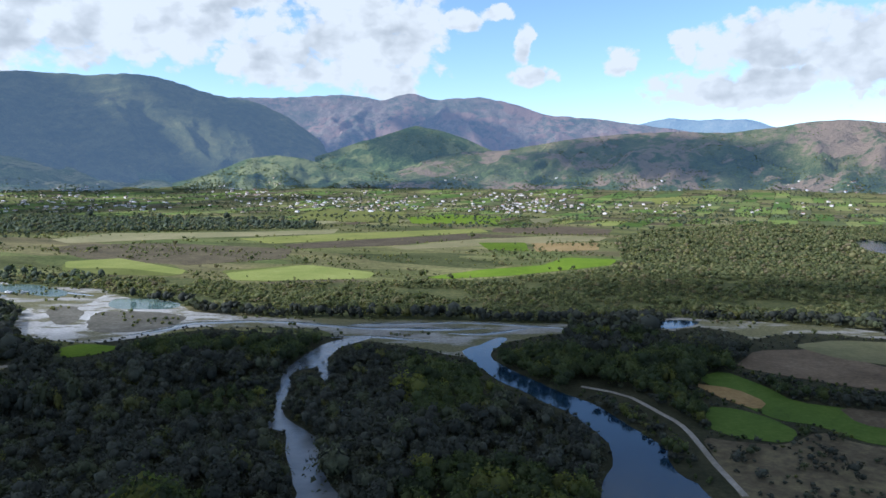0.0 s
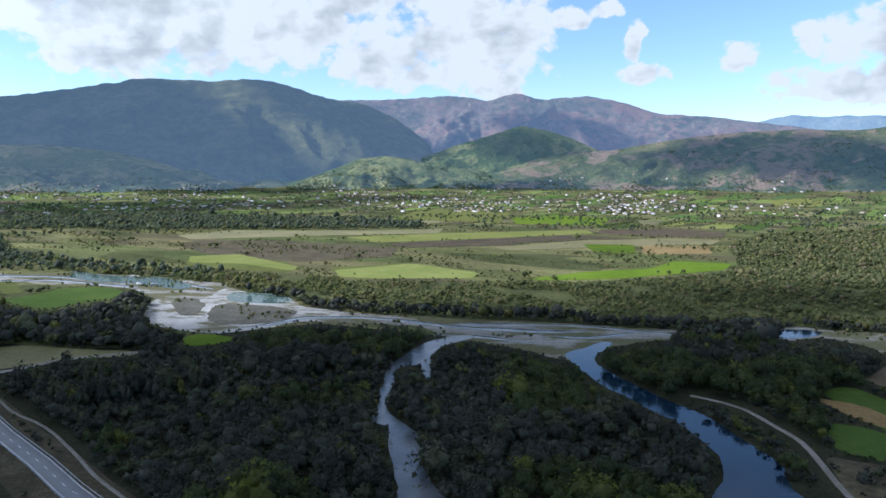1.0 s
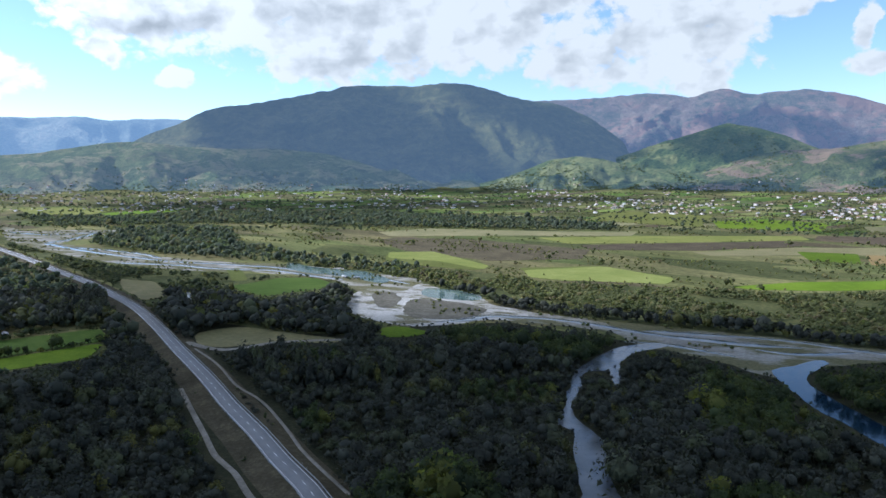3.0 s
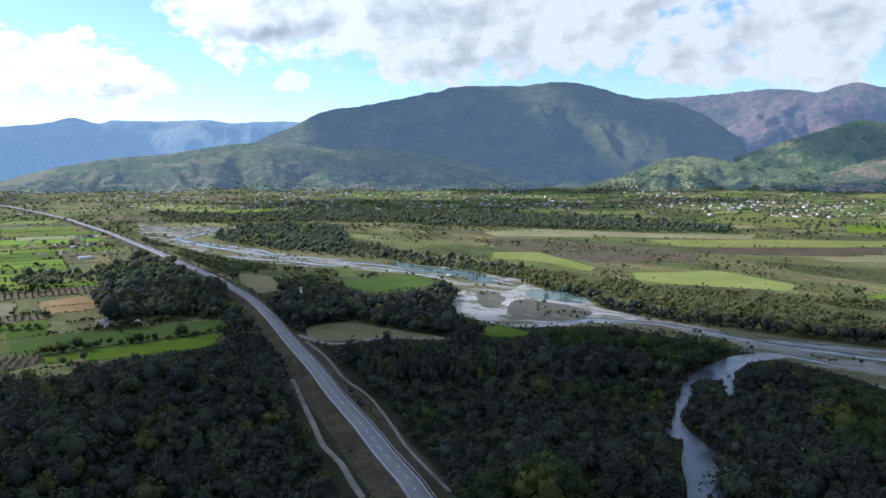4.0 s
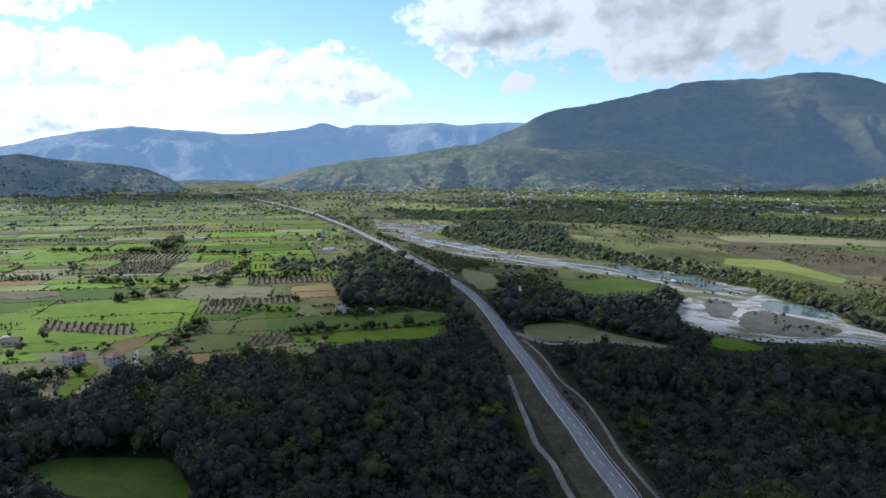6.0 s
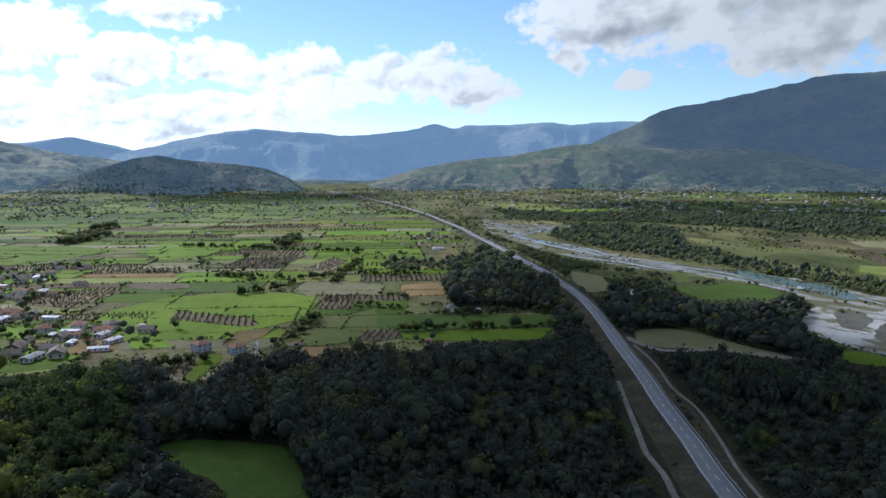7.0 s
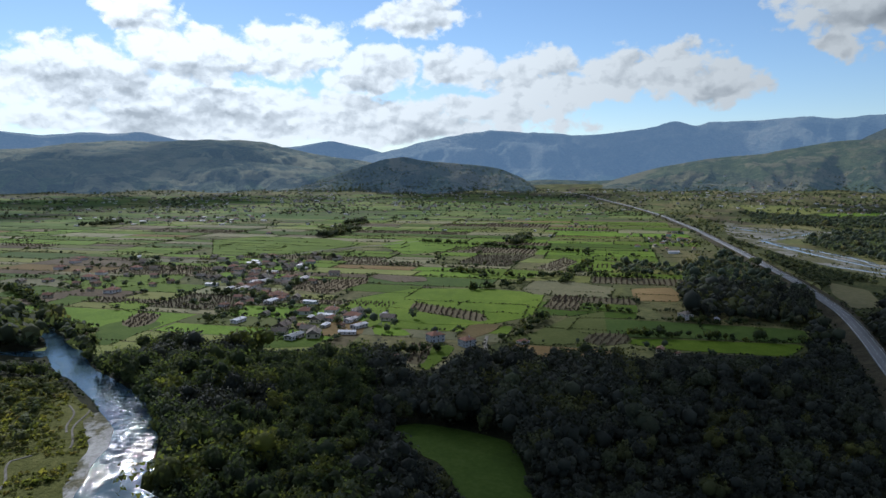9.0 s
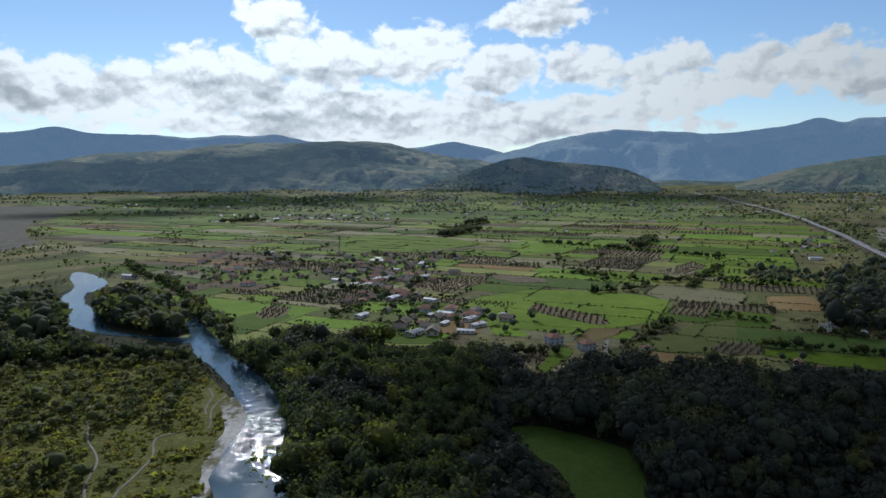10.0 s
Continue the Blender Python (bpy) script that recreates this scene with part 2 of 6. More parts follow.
def build_rapid(n, co):
    """A choppy reach; towards the east its waves are flattened to keep sun glint out of the near view."""
    east = n.add("ShaderNodeSeparateXYZ", {0: co}).outputs[0]
    glint_reach = n.math("MULTIPLY_ADD", n.math("SUBTRACT", n.noise(co, 0.06, 4.0, 0.6), 0.5), 0.9, n.math("MULTIPLY_ADD", east, -0.013, -2.9))
    gust = n.ramp(n.noise(co, 0.28, 3.0, 0.6), [(0.42, (0.12, 0.12, 0.12)), (0.6, (1.0, 1.0, 1.0))])
    run = n.math("MULTIPLY", n.ramp(glint_reach, [(0.0, (0.002, 0.002, 0.002)), (0.14, (1.0, 1.0, 1.0))]), gust)
    wave = n.math("MULTIPLY", n.noise(co, 1.5, 5.0, 0.7), run)
    surface(n, n.ramp(n.noise(co, 0.02, 4.0), [(0.35, (0.02, 0.045, 0.07)), (0.65, (0.05, 0.085, 0.105))]), 0.06, wave, 0.28, 0.24, IOR=1.33, spec=0.5)


def build_stream(n, co):
    """Shallow run; the pale bed colour stands in for reflected cloud."""
    wave = n.math("ADD", n.noise(co, 0.6, 5.0, 0.65), n.math("MULTIPLY", n.noise(co, 0.12, 3.0), 0.7))
    bed = n.ramp(n.noise(co, 0.04, 5.0), [(0.35, (0.05, 0.062, 0.075)), (0.65, (0.12, 0.13, 0.14))])
    surface(n, bed, 0.12, wave, 0.35, 0.4, IOR=1.33, spec=0.5)


STREAM_WATER = material("stream_water", build_stream)
WATER = material("river_water", build_water)
RAPID = material("sparkling_rapid", build_rapid)


def build_pool(n, co):
    surface(n, n.ramp(n.noise(co, 0.03), [(0.3, (0.05, 0.085, 0.08)), (0.7, (0.1, 0.14, 0.125))]), 0.1, n.noise(co, 0.5), 0.25, 0.2, IOR=1.33, spec=0.5)


SHALLOW = material("shallow_water", build_pool)
BRAID = material("shallow_channel", lambda n, co: surface(n, n.ramp(n.noise(co, 0.06, 4.0), [(0.35, (0.11, 0.125, 0.13)), (0.65, (0.24, 0.25, 0.25))]), 0.14, n.noise(co, 0.6), 0.25, 0.2, IOR=1.33, spec=0.5))


def foliage(name, stops, sheer=0.35):
    def build(n, co):
        tint = n.add("ShaderNodeAttribute", attribute_name="tint").outputs["Fac"]
        obj = n.add("ShaderNodeObjectInfo").outputs["Random"]
        leaf = n.add("ShaderNodeNewGeometry").outputs["Random Per Island"]
        f = n.math("FRACT", n.math("ADD", tint, obj))
        col = n.ramp(f, stops)
        col = n.mix(1.0, col, n.ramp(leaf, [(0.0, (0.7, 0.7, 0.7)), (1.0, (1.25, 1.25, 1.2))]), "MULTIPLY")
        ins = {"Base Color": col, "Roughness": 0.8, "Specular IOR Level": 0.12}
        b = n.add("ShaderNodeBsdfPrincipled", ins)
        t = n.add("ShaderNodeBsdfTranslucent", {0: n.mix(1.0, col, (1.2, 1.25, 0.6), "MULTIPLY")})
        n.link(n.add("ShaderNodeMixShader", {0: sheer, 1: b.outputs[0], 2: t.outputs[0]}).outputs[0], n.add("ShaderNodeOutputMaterial").inputs[0])
    return material(name, build)


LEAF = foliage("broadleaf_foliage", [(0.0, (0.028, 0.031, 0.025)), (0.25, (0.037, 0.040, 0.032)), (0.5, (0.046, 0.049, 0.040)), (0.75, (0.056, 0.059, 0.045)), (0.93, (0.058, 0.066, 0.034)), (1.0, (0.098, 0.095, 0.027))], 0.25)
GREEN_LEAF = foliage("light_green_foliage", [(0.0, (0.041, 0.053, 0.032)), (0.3, (0.056, 0.072, 0.039)), (0.6, (0.070, 0.088, 0.041)), (0.85, (0.090, 0.107, 0.046)), (1.0, (0.136, 0.140, 0.039))], 0.6)
LUSH = foliage("green_foliage", [(0.0, (0.051, 0.063, 0.037)), (0.4, (0.073, 0.086, 0.050)), (0.8, (0.097, 0.108, 0.062)), (1.0, (0.138, 0.132, 0.062))], 0.5)
GORSE = foliage("olive_brush", [(0.0, (0.112, 0.124, 0.041)), (0.4, (0.163, 0.169, 0.049)), (0.8, (0.213, 0.202, 0.054)), (1.0, (0.188, 0.143, 0.068))], 0.6)
SCRUB = foliage("willow_scrub_foliage", [(0.0, (0.076, 0.09, 0.043)), (0.4, (0.115, 0.126, 0.058)), (0.7, (0.15, 0.155, 0.07)), (0.9, (0.178, 0.164, 0.08)), (1.0, (0.172, 0.142, 0.095))], 0.5)
# the next two are lightened, the first also blued: distance haze in the leaf colour
FAR_LEAF = foliage("haze_pale_foliage", [(0.0, (0.064, 0.08, 0.058)), (0.4, (0.086, 0.104, 0.074)), (0.8, (0.106, 0.124, 0.084)), (1.0, (0.15, 0.135, 0.075))], 0.45)
HILL_LEAF = foliage("haze_pale_hill_foliage", [(0.0, (0.07, 0.088, 0.045)), (0.5, (0.092, 0.11, 0.052)), (1.0, (0.115, 0.125, 0.058))], 0.45)
BARK = mottled("bark", (0.05, 0.042, 0.033), (0.1, 0.085, 0.07), (0.16, 0.14, 0.12), 0.6, 4.0)

# ---- geometry tools ----
def mesh_from(name, verts, faces, mat, tint=None, normals=None):
    """A mesh from arrays: faces is an (n, 3) or (n, 4) array, or a list."""
    me = bpy.data.meshes.new(name)
    if isinstance(faces, np.ndarray):
        k = faces.shape[1]
        me.vertices.add(len(verts))
        me.vertices.foreach_set("co", np.asarray(verts, dtype=np.float32).ravel())
        me.loops.add(faces.size)
        me.loops.foreach_set("vertex_index", faces.astype(np.int32).ravel())
        me.polygons.add(len(faces))
        me.polygons.foreach_set("loop_start", np.arange(0, faces.size, k, dtype=np.int32))
        me.update(calc_edges=True)
    else:
        me.from_pydata([tuple(v) for v in verts], [], faces)
        me.update()
    if tint is not None:
        me.attributes.new("tint", "FLOAT", "POINT").data.foreach_set("value", np.asarray(tint, dtype=np.float32))
    me.materials.append(mat)
    if normals is not None:
        me.polygons.foreach_set("use_smooth", np.ones(len(me.polygons), bool))
        me.normals_split_custom_set_from_vertices(np.asarray(normals, dtype=np.float32))
    return me


def part(name, verts, faces, mat, parent=None, label="", tint=None, normals=None):
    ob = new(name, mesh_from(name, verts, faces, mat, tint, normals))
    if parent is not None:
        ob.parent = parent
    return tagged(ob, label) if label else ob


def smooth_outline(points, step, ragged=0.0, seed=0):
    """A rounded closed outline through the corners of a plan shape, with an uneven edge."""
    p = np.array(points, float)
    n, res = len(p), []
    for i in range(n):
        a, b, c, d = p[i - 1], p[i], p[(i + 1) % n], p[(i + 2) % n]
        k = max(2, int(np.linalg.norm(c - b) / step))
        u = (np.arange(k) / k)[:, None]
        res.append(0.5 * (2 * b + (c - a) * u + (2 * a - 5 * b + 4 * c - d) * u ** 2 + (3 * b - a - 3 * c + d) * u ** 3))
    q = np.vstack(res)
    if ragged:
        q = q + [[ragged * noise.noise((x * 0.06, y * 0.06, seed)) + 0.5 * ragged * noise.noise((x * 0.2, y * 0.2, seed + 9)), ragged * noise.noise((x * 0.06, y * 0.06, seed + 5)) + 0.5 * ragged * noise.noise((x * 0.2, y * 0.2, seed + 14))] for x, y in q]
    return q


def floor_z(x, y):
    """The valley floor, which lifts gently towards the hills."""
    r = np.hypot(x, y)
    return np.where(r > 1800, 62.0 * (1 - np.exp(-((r - 1800) / 1500) ** 2)), 0.0)


def slab(name, points, z, mat, step=8.0, ragged=1.0, deep=0.6, smooth=True, seed=0):
    """A thin layer of ground with a plan outline; its top lies z above the floor."""
    q = smooth_outline(points, step, ragged, seed) if smooth else np.array(points, float)
    bm = bmesh.new()
    top = [bm.verts.new((x, y, z + float(floor_z(x, y)))) for x, y in q]
    low = [bm.verts.new((x, y, z - deep + float(floor_z(x, y)))) for x, y in q]
    k = len(q)
    f = bm.faces.new(top)
    for i in range(k):
        bm.faces.new((top[i], low[i], low[(i + 1) % k], top[(i + 1) % k]))
    bmesh.ops.recalc_face_normals(bm, faces=bm.faces)
    bmesh.ops.triangulate(bm, faces=[f])
    me = bpy.data.meshes.new(name)
    bm.to_mesh(me)
    bm.free()
    me.materials.append(mat)
    return new(name, me)


def inside(points, x, y):
    """Which of the places x, y lie inside a plan outline."""
    p = np.array(points, float)
    hit = np.zeros(len(x), bool)
    for (ax, ay), (bx, by) in zip(p, np.roll(p, -1, 0)):
        if ay != by:
            hit ^= ((ay > y) != (by > y)) & (x < (bx - ax) * (y - ay) / (by - ay) + ax)
    return hit


def line_points(points, step):
    p = np.array(points, float)
    res = []
    for i in range(len(p) - 1):
        a, b, c, d = p[max(i - 1, 0)], p[i], p[i + 1], p[min(i + 2, len(p) - 1)]
        k = max(1, int(np.linalg.norm(c - b) / step))
        u = (np.arange(k) / k)[:, None]
        res.append(0.5 * (2 * b + (c - a) * u + (2 * a - 5 * b + 4 * c - d) * u ** 2 + (3 * b - a - 3 * c + d) * u ** 3))
    return np.vstack(res + [p[-1:]])


def ribbon(name, centre, sides, mat, parent=None, label=""):
    """A strip along a line: sides is a list of (offset, height) across it, from one side to the other."""
    t = np.gradient(centre, axis=0)
    t /= np.linalg.norm(t, axis=1)[:, None]
    nrm = np.stack([-t[:, 1], t[:, 0]], 1)
    z0 = floor_z(centre[:, 0], centre[:, 1])
    rows = [np.column_stack([centre + nrm * o, z0 + h]) for o, h in sides]
    n, k = len(centre), len(sides)
    v = np.stack(rows, 1).reshape(-1, 3)
    i = (np.arange(n - 1)[:, None] * k + np.arange(k - 1)[None]).ravel()
    return part(name, v, np.stack([i, i + k, i + k + 1, i + 1], 1), mat, parent, label)


def near_line(points, x, y, width):
    hit = np.zeros(len(x), bool)
    p = np.array(points, float)
    for a, b in zip(p[:-1], p[1:]):
        d = b - a
        u = np.clip(((x - a[0]) * d[0] + (y - a[1]) * d[1]) / (d @ d), 0, 1)
        hit |= np.hypot(x - a[0] - u * d[0], y - a[1] - u * d[1]) < width
    return hit


def box(x0, x1, y0, y1, z0, z1):
    v = [(x, y, z) for z in (z0, z1) for y in (y0, y1) for x in (x0, x1)]
    return v, [(0, 2, 3, 1), (4, 5, 7, 6), (0, 1, 5, 4), (2, 6, 7, 3), (0, 4, 6, 2), (1, 3, 7, 5)]


# ---- plan of the valley, in metres east and north of the camera ----
BRAIDS = []
BRAIDS.append([(-1179, 802), (-1060, 794), (-1033, 853), (-965, 759), (-939, 692)])
BRAIDS.append([(-939, 692), (-835, 656), (-753, 631), (-680, 617), (-616, 606), (-543, 609), (-478, 611), (-419, 603), (-366, 594), (-323, 585), (-284, 565)])
BRAIDS.append([(-658, 569), (-590, 581), (-515, 577), (-461, 589), (-409, 578), (-356, 563)])
BRAIDS.append([(-849, 667), (-789, 662), (-717, 651), (-644, 623)])
BRAIDS.append([(-194, 426), (-176, 442), (-167, 459), (-139, 466), (-108, 464), (-76, 454), (-53, 447), (-31, 445), (-1, 442), (28, 445)])
BRAIDS.append([(-61, 456), (-32, 459), (2, 460), (29, 459), (58, 450), (80, 443)])
BRAIDS.append([(2, 432), (27, 429), (53, 445)])
BRAIDS.append([(-67, 421), (-50, 423), (-29, 417), (-8, 410)])
STREAM = [(-46, 209), (-52, 226), (-57, 245), (-61, 261), (-68, 267), (-73, 293), (-78, 327), (-81, 345), (-77, 366), (-75, 389), (-67, 409), (-50, 423), (-43, 418), (-58, 398), (-61, 381), (-64, 356), (-72, 351), (-75, 338), (-72, 322), (-69, 294), (-64, 279), (-55, 266), (-47, 256), (-40, 237), (-38, 221), (-32, 208), (-23, 191), (-43, 191)]
INLET = [(-65, 354), (-59, 331), (-56, 333), (-61, 367)]
POND_SMALL = [(-47, 302), (-44, 301), (-40, 279), (-44, 285)]
RIVER_EAST = [(33, 419), (22, 401), (11, 388), (18, 356), (26, 333), (39, 310), (48, 292), (55, 281), (60, 261), (61, 245), (58, 231), (52, 218), (48, 202), (46, 182), (84, 181), (82, 209), (82, 217), (78, 225), (79, 237), (80, 249), (73, 270), (67, 290), (60, 304), (50, 318), (42, 335), (34, 350), (28, 367), (28, 387), (39, 414)]
GRAVEL_BED = [(-185, 499), (-144, 485), (-119, 479), (-88, 478), (-56, 473), (-32, 471), (6, 470), (44, 462), (83, 457), (80, 433), (54, 419), (33, 401), (21, 377), (5, 378), (-14, 394), (-31, 403), (-48, 409), (-64, 421), (-81, 443), (-116, 449), (-141, 446), (-167, 448)]
GRAVEL_BAR = [(-407, 637), (-351, 594), (-315, 591), (-280, 578), (-245, 552), (-197, 520), (-179, 499), (-152, 485), (-142, 456), (-166, 446), (-177, 429), (-203, 408), (-231, 411), (-261, 427), (-279, 448), (-299, 485), (-313, 516), (-346, 551), (-397, 577)]
BAR_ISLE_A = [(-283, 492), (-290, 516), (-278, 520), (-261, 500), (-247, 467), (-250, 456), (-264, 466)]
BAR_ISLE_B = [(-235, 457), (-248, 489), (-240, 502), (-204, 496), (-179, 482), (-179, 452), (-191, 436), (-207, 433), (-223, 436)]
POOL = [(-253, 524), (-261, 547), (-252, 553), (-221, 547), (-198, 524), (-202, 511), (-222, 508), (-242, 512)]
GRAVEL_UP = [(-1303, 875), (-1182, 844), (-1076, 895), (-994, 889), (-937, 737), (-914, 701), (-789, 662), (-700, 636), (-643, 633), (-576, 625), (-518, 630), (-465, 636), (-415, 629), (-383, 622), (-337, 609), (-284, 587), (-275, 499), (-321, 526), (-348, 551), (-387, 576), (-431, 569), (-478, 572), (-528, 555), (-585, 557), (-658, 569), (-752, 591), (-852, 628), (-1021, 694)]
POOL_UP = [(-480, 650), (-435, 630), (-402, 624), (-366, 622), (-323, 591), (-309, 567), (-320, 561), (-349, 577), (-384, 586), (-410, 589), (-451, 609)]
POND_FIELD = [(-443, 451), (-442, 454), (-419, 435), (-402, 412), (-417, 423), (-429, 439)]
GRAVEL_EAST = [(136, 452), (160, 480), (180, 471), (205, 467), (261, 445), (278, 432), (268, 417), (244, 427), (217, 430), (186, 414), (183, 433), (164, 449), (146, 438)]
CHANNEL_C = [(138, 454), (155, 471), (172, 465), (163, 451), (146, 443)]
RIVER_FAR_EAST = [(601, 1020), (638, 1037), (644, 929), (578, 833), (548, 863), (552, 914)]
RIVER_WEST = [(-190, -56), (-211, -64), (-224, -68), (-248, -70), (-267, -69), (-287, -72), (-309, -81), (-335, -93), (-361, -108), (-375, -117), (-394, -127), (-413, -135), (-437, -142), (-457, -150), (-495, -168), (-497, -160), (-471, -146), (-440, -131), (-422, -120), (-386, -105), (-366, -92), (-345, -79), (-330, -70), (-308, -62), (-293, -56), (-269, -51), (-252, -50), (-232, -45), (-210, -40), (-190, -36)]
CHANNEL_WEST = [(-412, -137), (-423, -160), (-433, -178), (-438, -197), (-462, -226), (-508, -258), (-568, -286), (-619, -301), (-686, -336), (-723, -348), (-710, -328), (-656, -288), (-606, -272), (-594, -279), (-543, -256), (-524, -240), (-478, -215), (-451, -196), (-439, -178), (-429, -159), (-426, -139)]
CHANNEL_LINE = [(-413, -133), (-422, -158), (-432, -180), (-456, -208), (-474, -231), (-503, -251), (-550, -271), (-605, -288), (-665, -314)]
SHORE_WEST = [(-211, -63), (-224, -67), (-248, -69), (-267, -68), (-287, -71), (-311, -80), (-300, -86), (-280, -79), (-264, -76), (-245, -74), (-228, -73), (-211, -69)]
FLOODPLAIN = [(-1908, -1166), (-2052, -1095), (-2074, -938), (-1720, -840), (-1469, -786), (-1193, -653), (-1027, -544), (-965, -541), (-952, -586)]
ROAD = [(-126, 177), (-147, 191), (-171, 208.5), (-203, 230), (-241, 257.5), (-296, 295), (-349, 332), (-407, 370), (-459, 399), (-560, 450), (-656, 492), (-779, 548), (-947, 620), (-1120, 695), (-1326, 775), (-1556, 864), (-1872, 960), (-2128, 1012), (-2402, 1057), (-2536, 1073), (-2699, 1061)]
ROAD_TRACK_L = [(-242, 242), (-218, 223), (-191, 202), (-172, 187), (-157, 179), (-142, 168), (-133, 162)]
ROAD_TRACK_R = [(-291, 303), (-257, 283), (-222, 257), (-203, 247), (-189, 238), (-166, 220), (-147, 204), (-130, 192), (-112, 180)]
ROAD_TRACK_E = [(65, 321), (77, 313), (84, 305), (91, 284), (95, 270), (95, 253), (94, 234), (94, 221), (94, 208)]
ROAD_LANE = [(-412, 115), (-391, 108), (-370, 104), (-353, 103)]
ROAD_LANE_F = [(-864, -23), (-925, 31), (-969, 100), (-1028, 183), (-1061, 231)]
ROAD_SIDE = [(-307, 313), (-274, 308), (-257, 335), (-226, 356)]
FIELDS = []
FIELDS.append(('heath', [(98, 258), (109, 253), (127, 249), (146, 264), (155, 250), (167, 245), (185, 226), (164, 191), (90, 192), (94, 221)]))
FIELDS.append(('rough', [(125, 336), (142, 348), (152, 320), (154, 299), (178, 287), (199, 280), (175, 244), (163, 249), (157, 253), (149, 270), (136, 276), (130, 292), (127, 309)]))
FIELDS.append(('rough', [(113, 293), (125, 290), (135, 277), (138, 262), (128, 251), (111, 257), (104, 268)]))
FIELDS.append(('straw', [(118, 327), (136, 318), (142, 298), (134, 288), (126, 299)]))
FIELDS.append(('plough', [(176, 388), (211, 391), (235, 341), (212, 306), (171, 337), (151, 355)]))
FIELDS.append(('pale', [(203, 401), (236, 413), (277, 404), (242, 351), (213, 371)]))
FIELDS.append(('plough', [(169, 293), (195, 281), (182, 261), (166, 271)]))
FIELDS.append(('meadow', [(-419, 767), (-408, 807), (-266, 721), (-261, 677), (-325, 685), (-390, 712)]))
FIELDS.append(('meadow', [(-228, 712), (-188, 738), (-157, 762), (-102, 725), (-68, 705), (-102, 680), (-122, 667), (-158, 639), (-192, 648)]))
FIELDS.append(('green', [(-18, 666), (39, 721), (108, 756), (145, 827), (203, 807), (182, 756), (113, 709), (64, 677), (3, 658)]))
FIELDS.append(('heath', [(-529, 928), (-511, 981), (-390, 996), (-197, 921), (-185, 817), (-279, 756), (-420, 816)]))
FIELDS.append(('pale', [(-592, 1055), (-549, 1165), (-431, 1175), (-290, 1200), (-185, 1248), (-181, 1154), (-339, 1093), (-535, 995)]))
FIELDS.append(('meadow', [(-313, 1065), (-172, 1155), (67, 1260), (78, 1187), (-123, 1055), (-243, 989)]))
FIELDS.append(('plough', [(-224, 973), (-122, 1047), (52, 1155), (62, 1084), (-66, 966), (-197, 921)]))
FIELDS.append(('pale', [(-72, 943), (57, 1064), (194, 1113), (257, 1092), (230, 1029), (59, 964), (-47, 909)]))
FIELDS.append(('plough', [(93, 1273), (227, 1300), (300, 1236), (266, 1133), (146, 1155), (82, 1187)]))
FIELDS.append(('straw', [(126, 996), (224, 1003), (203, 908), (119, 888)]))
FIELDS.append(('green', [(50, 1005), (119, 1005), (110, 895), (60, 908)]))
FIELDS.append(('meadow', [(-336, 1523), (-345, 1915), (-184, 1839), (-92, 1788), (-95, 1403), (-215, 1452)]))
FIELDS.append(('green', [(-82, 1582), (22, 1690), (137, 1602), (106, 1372), (-60, 1387)]))
FIELDS.append(('pale', [(186, 1525), (247, 1563), (214, 1388), (182, 1402)]))
FIELDS.append(('meadow', [(705, 2397), (834, 2496), (878, 2371), (760, 2118), (644, 2131)]))
FIELDS.append(('rough', [(-431, 494), (-422, 505), (-419, 549), (-385, 563), (-351, 540), (-343, 510), (-358, 484), (-363, 460), (-401, 473)]))
FIELDS.append(('meadow', [(-509, 580), (-501, 592), (-437, 527), (-444, 513)]))
FIELDS.append(('pale', [(-319, 332), (-314, 353), (-299, 362), (-266, 358), (-228, 358), (-224, 348), (-257, 335), (-280, 310), (-298, 312)]))
FIELDS.append(('green', [(-220, 393), (-212, 404), (-184, 397), (-191, 379), (-207, 372)]))
FIELDS.append(('pale', [(-556, 482), (-510, 483), (-439, 432), (-440, 405), (-499, 438)]))
FIELDS.append(('meadow', [(-427, 788), (-379, 819), (-264, 717), (-258, 685), (-331, 731), (-399, 735)]))
FIELDS.append(('meadow', [(-218, 697), (-147, 760), (-68, 699), (-70, 660), (-158, 647), (-198, 651)]))
FIELDS.append(('meadow', [(-1894, 1311), (-1703, 1430), (-1667, 1540), (-1501, 1220), (-1611, 1151)]))
FIELDS.append(('green', [(-1518, 1274), (-1509, 1463), (-1466, 1540), (-1368, 1304), (-1357, 1176)]))
FIELDS.append(('rough', [(-417, 170), (-451, 192), (-439, 222), (-401, 292), (-385, 319), (-354, 297), (-380, 233), (-395, 184)]))
FIELDS.append(('green', [(-387, 200), (-377, 231), (-351, 292), (-329, 265), (-356, 211), (-375, 190)]))
FIELDS.append(('green', [(-401, 78), (-390, 90), (-371, 82), (-344, 65), (-351, 61)]))
FIELDS.append(('stook', [(-362, 54), (-402, 67), (-402, 80), (-354, 64)]))
FIELDS.append(('rough', [(-268, 35), (-270, 48), (-255, 67), (-242, 78), (-220, 75), (-198, 70), (-171, 68), (-179, 49), (-229, 48), (-238, 42)]))
FIELDS.append(('meadow', [(-403, 118), (-413, 145), (-454, 185), (-471, 220), (-394, 187), (-381, 162), (-381, 141)]))
FIELDS.append(('stook', [(-388, 167), (-406, 181), (-400, 202), (-377, 195), (-373, 174)]))
FIELDS.append(('green', [(-529, 30), (-566, 53), (-600, 101), (-585, 165), (-550, 204), (-464, 163), (-443, 124), (-452, 86), (-490, 49)]))
FIELDS.append(('straw', [(-413, 95), (-448, 114), (-442, 136), (-423, 122), (-402, 99)]))
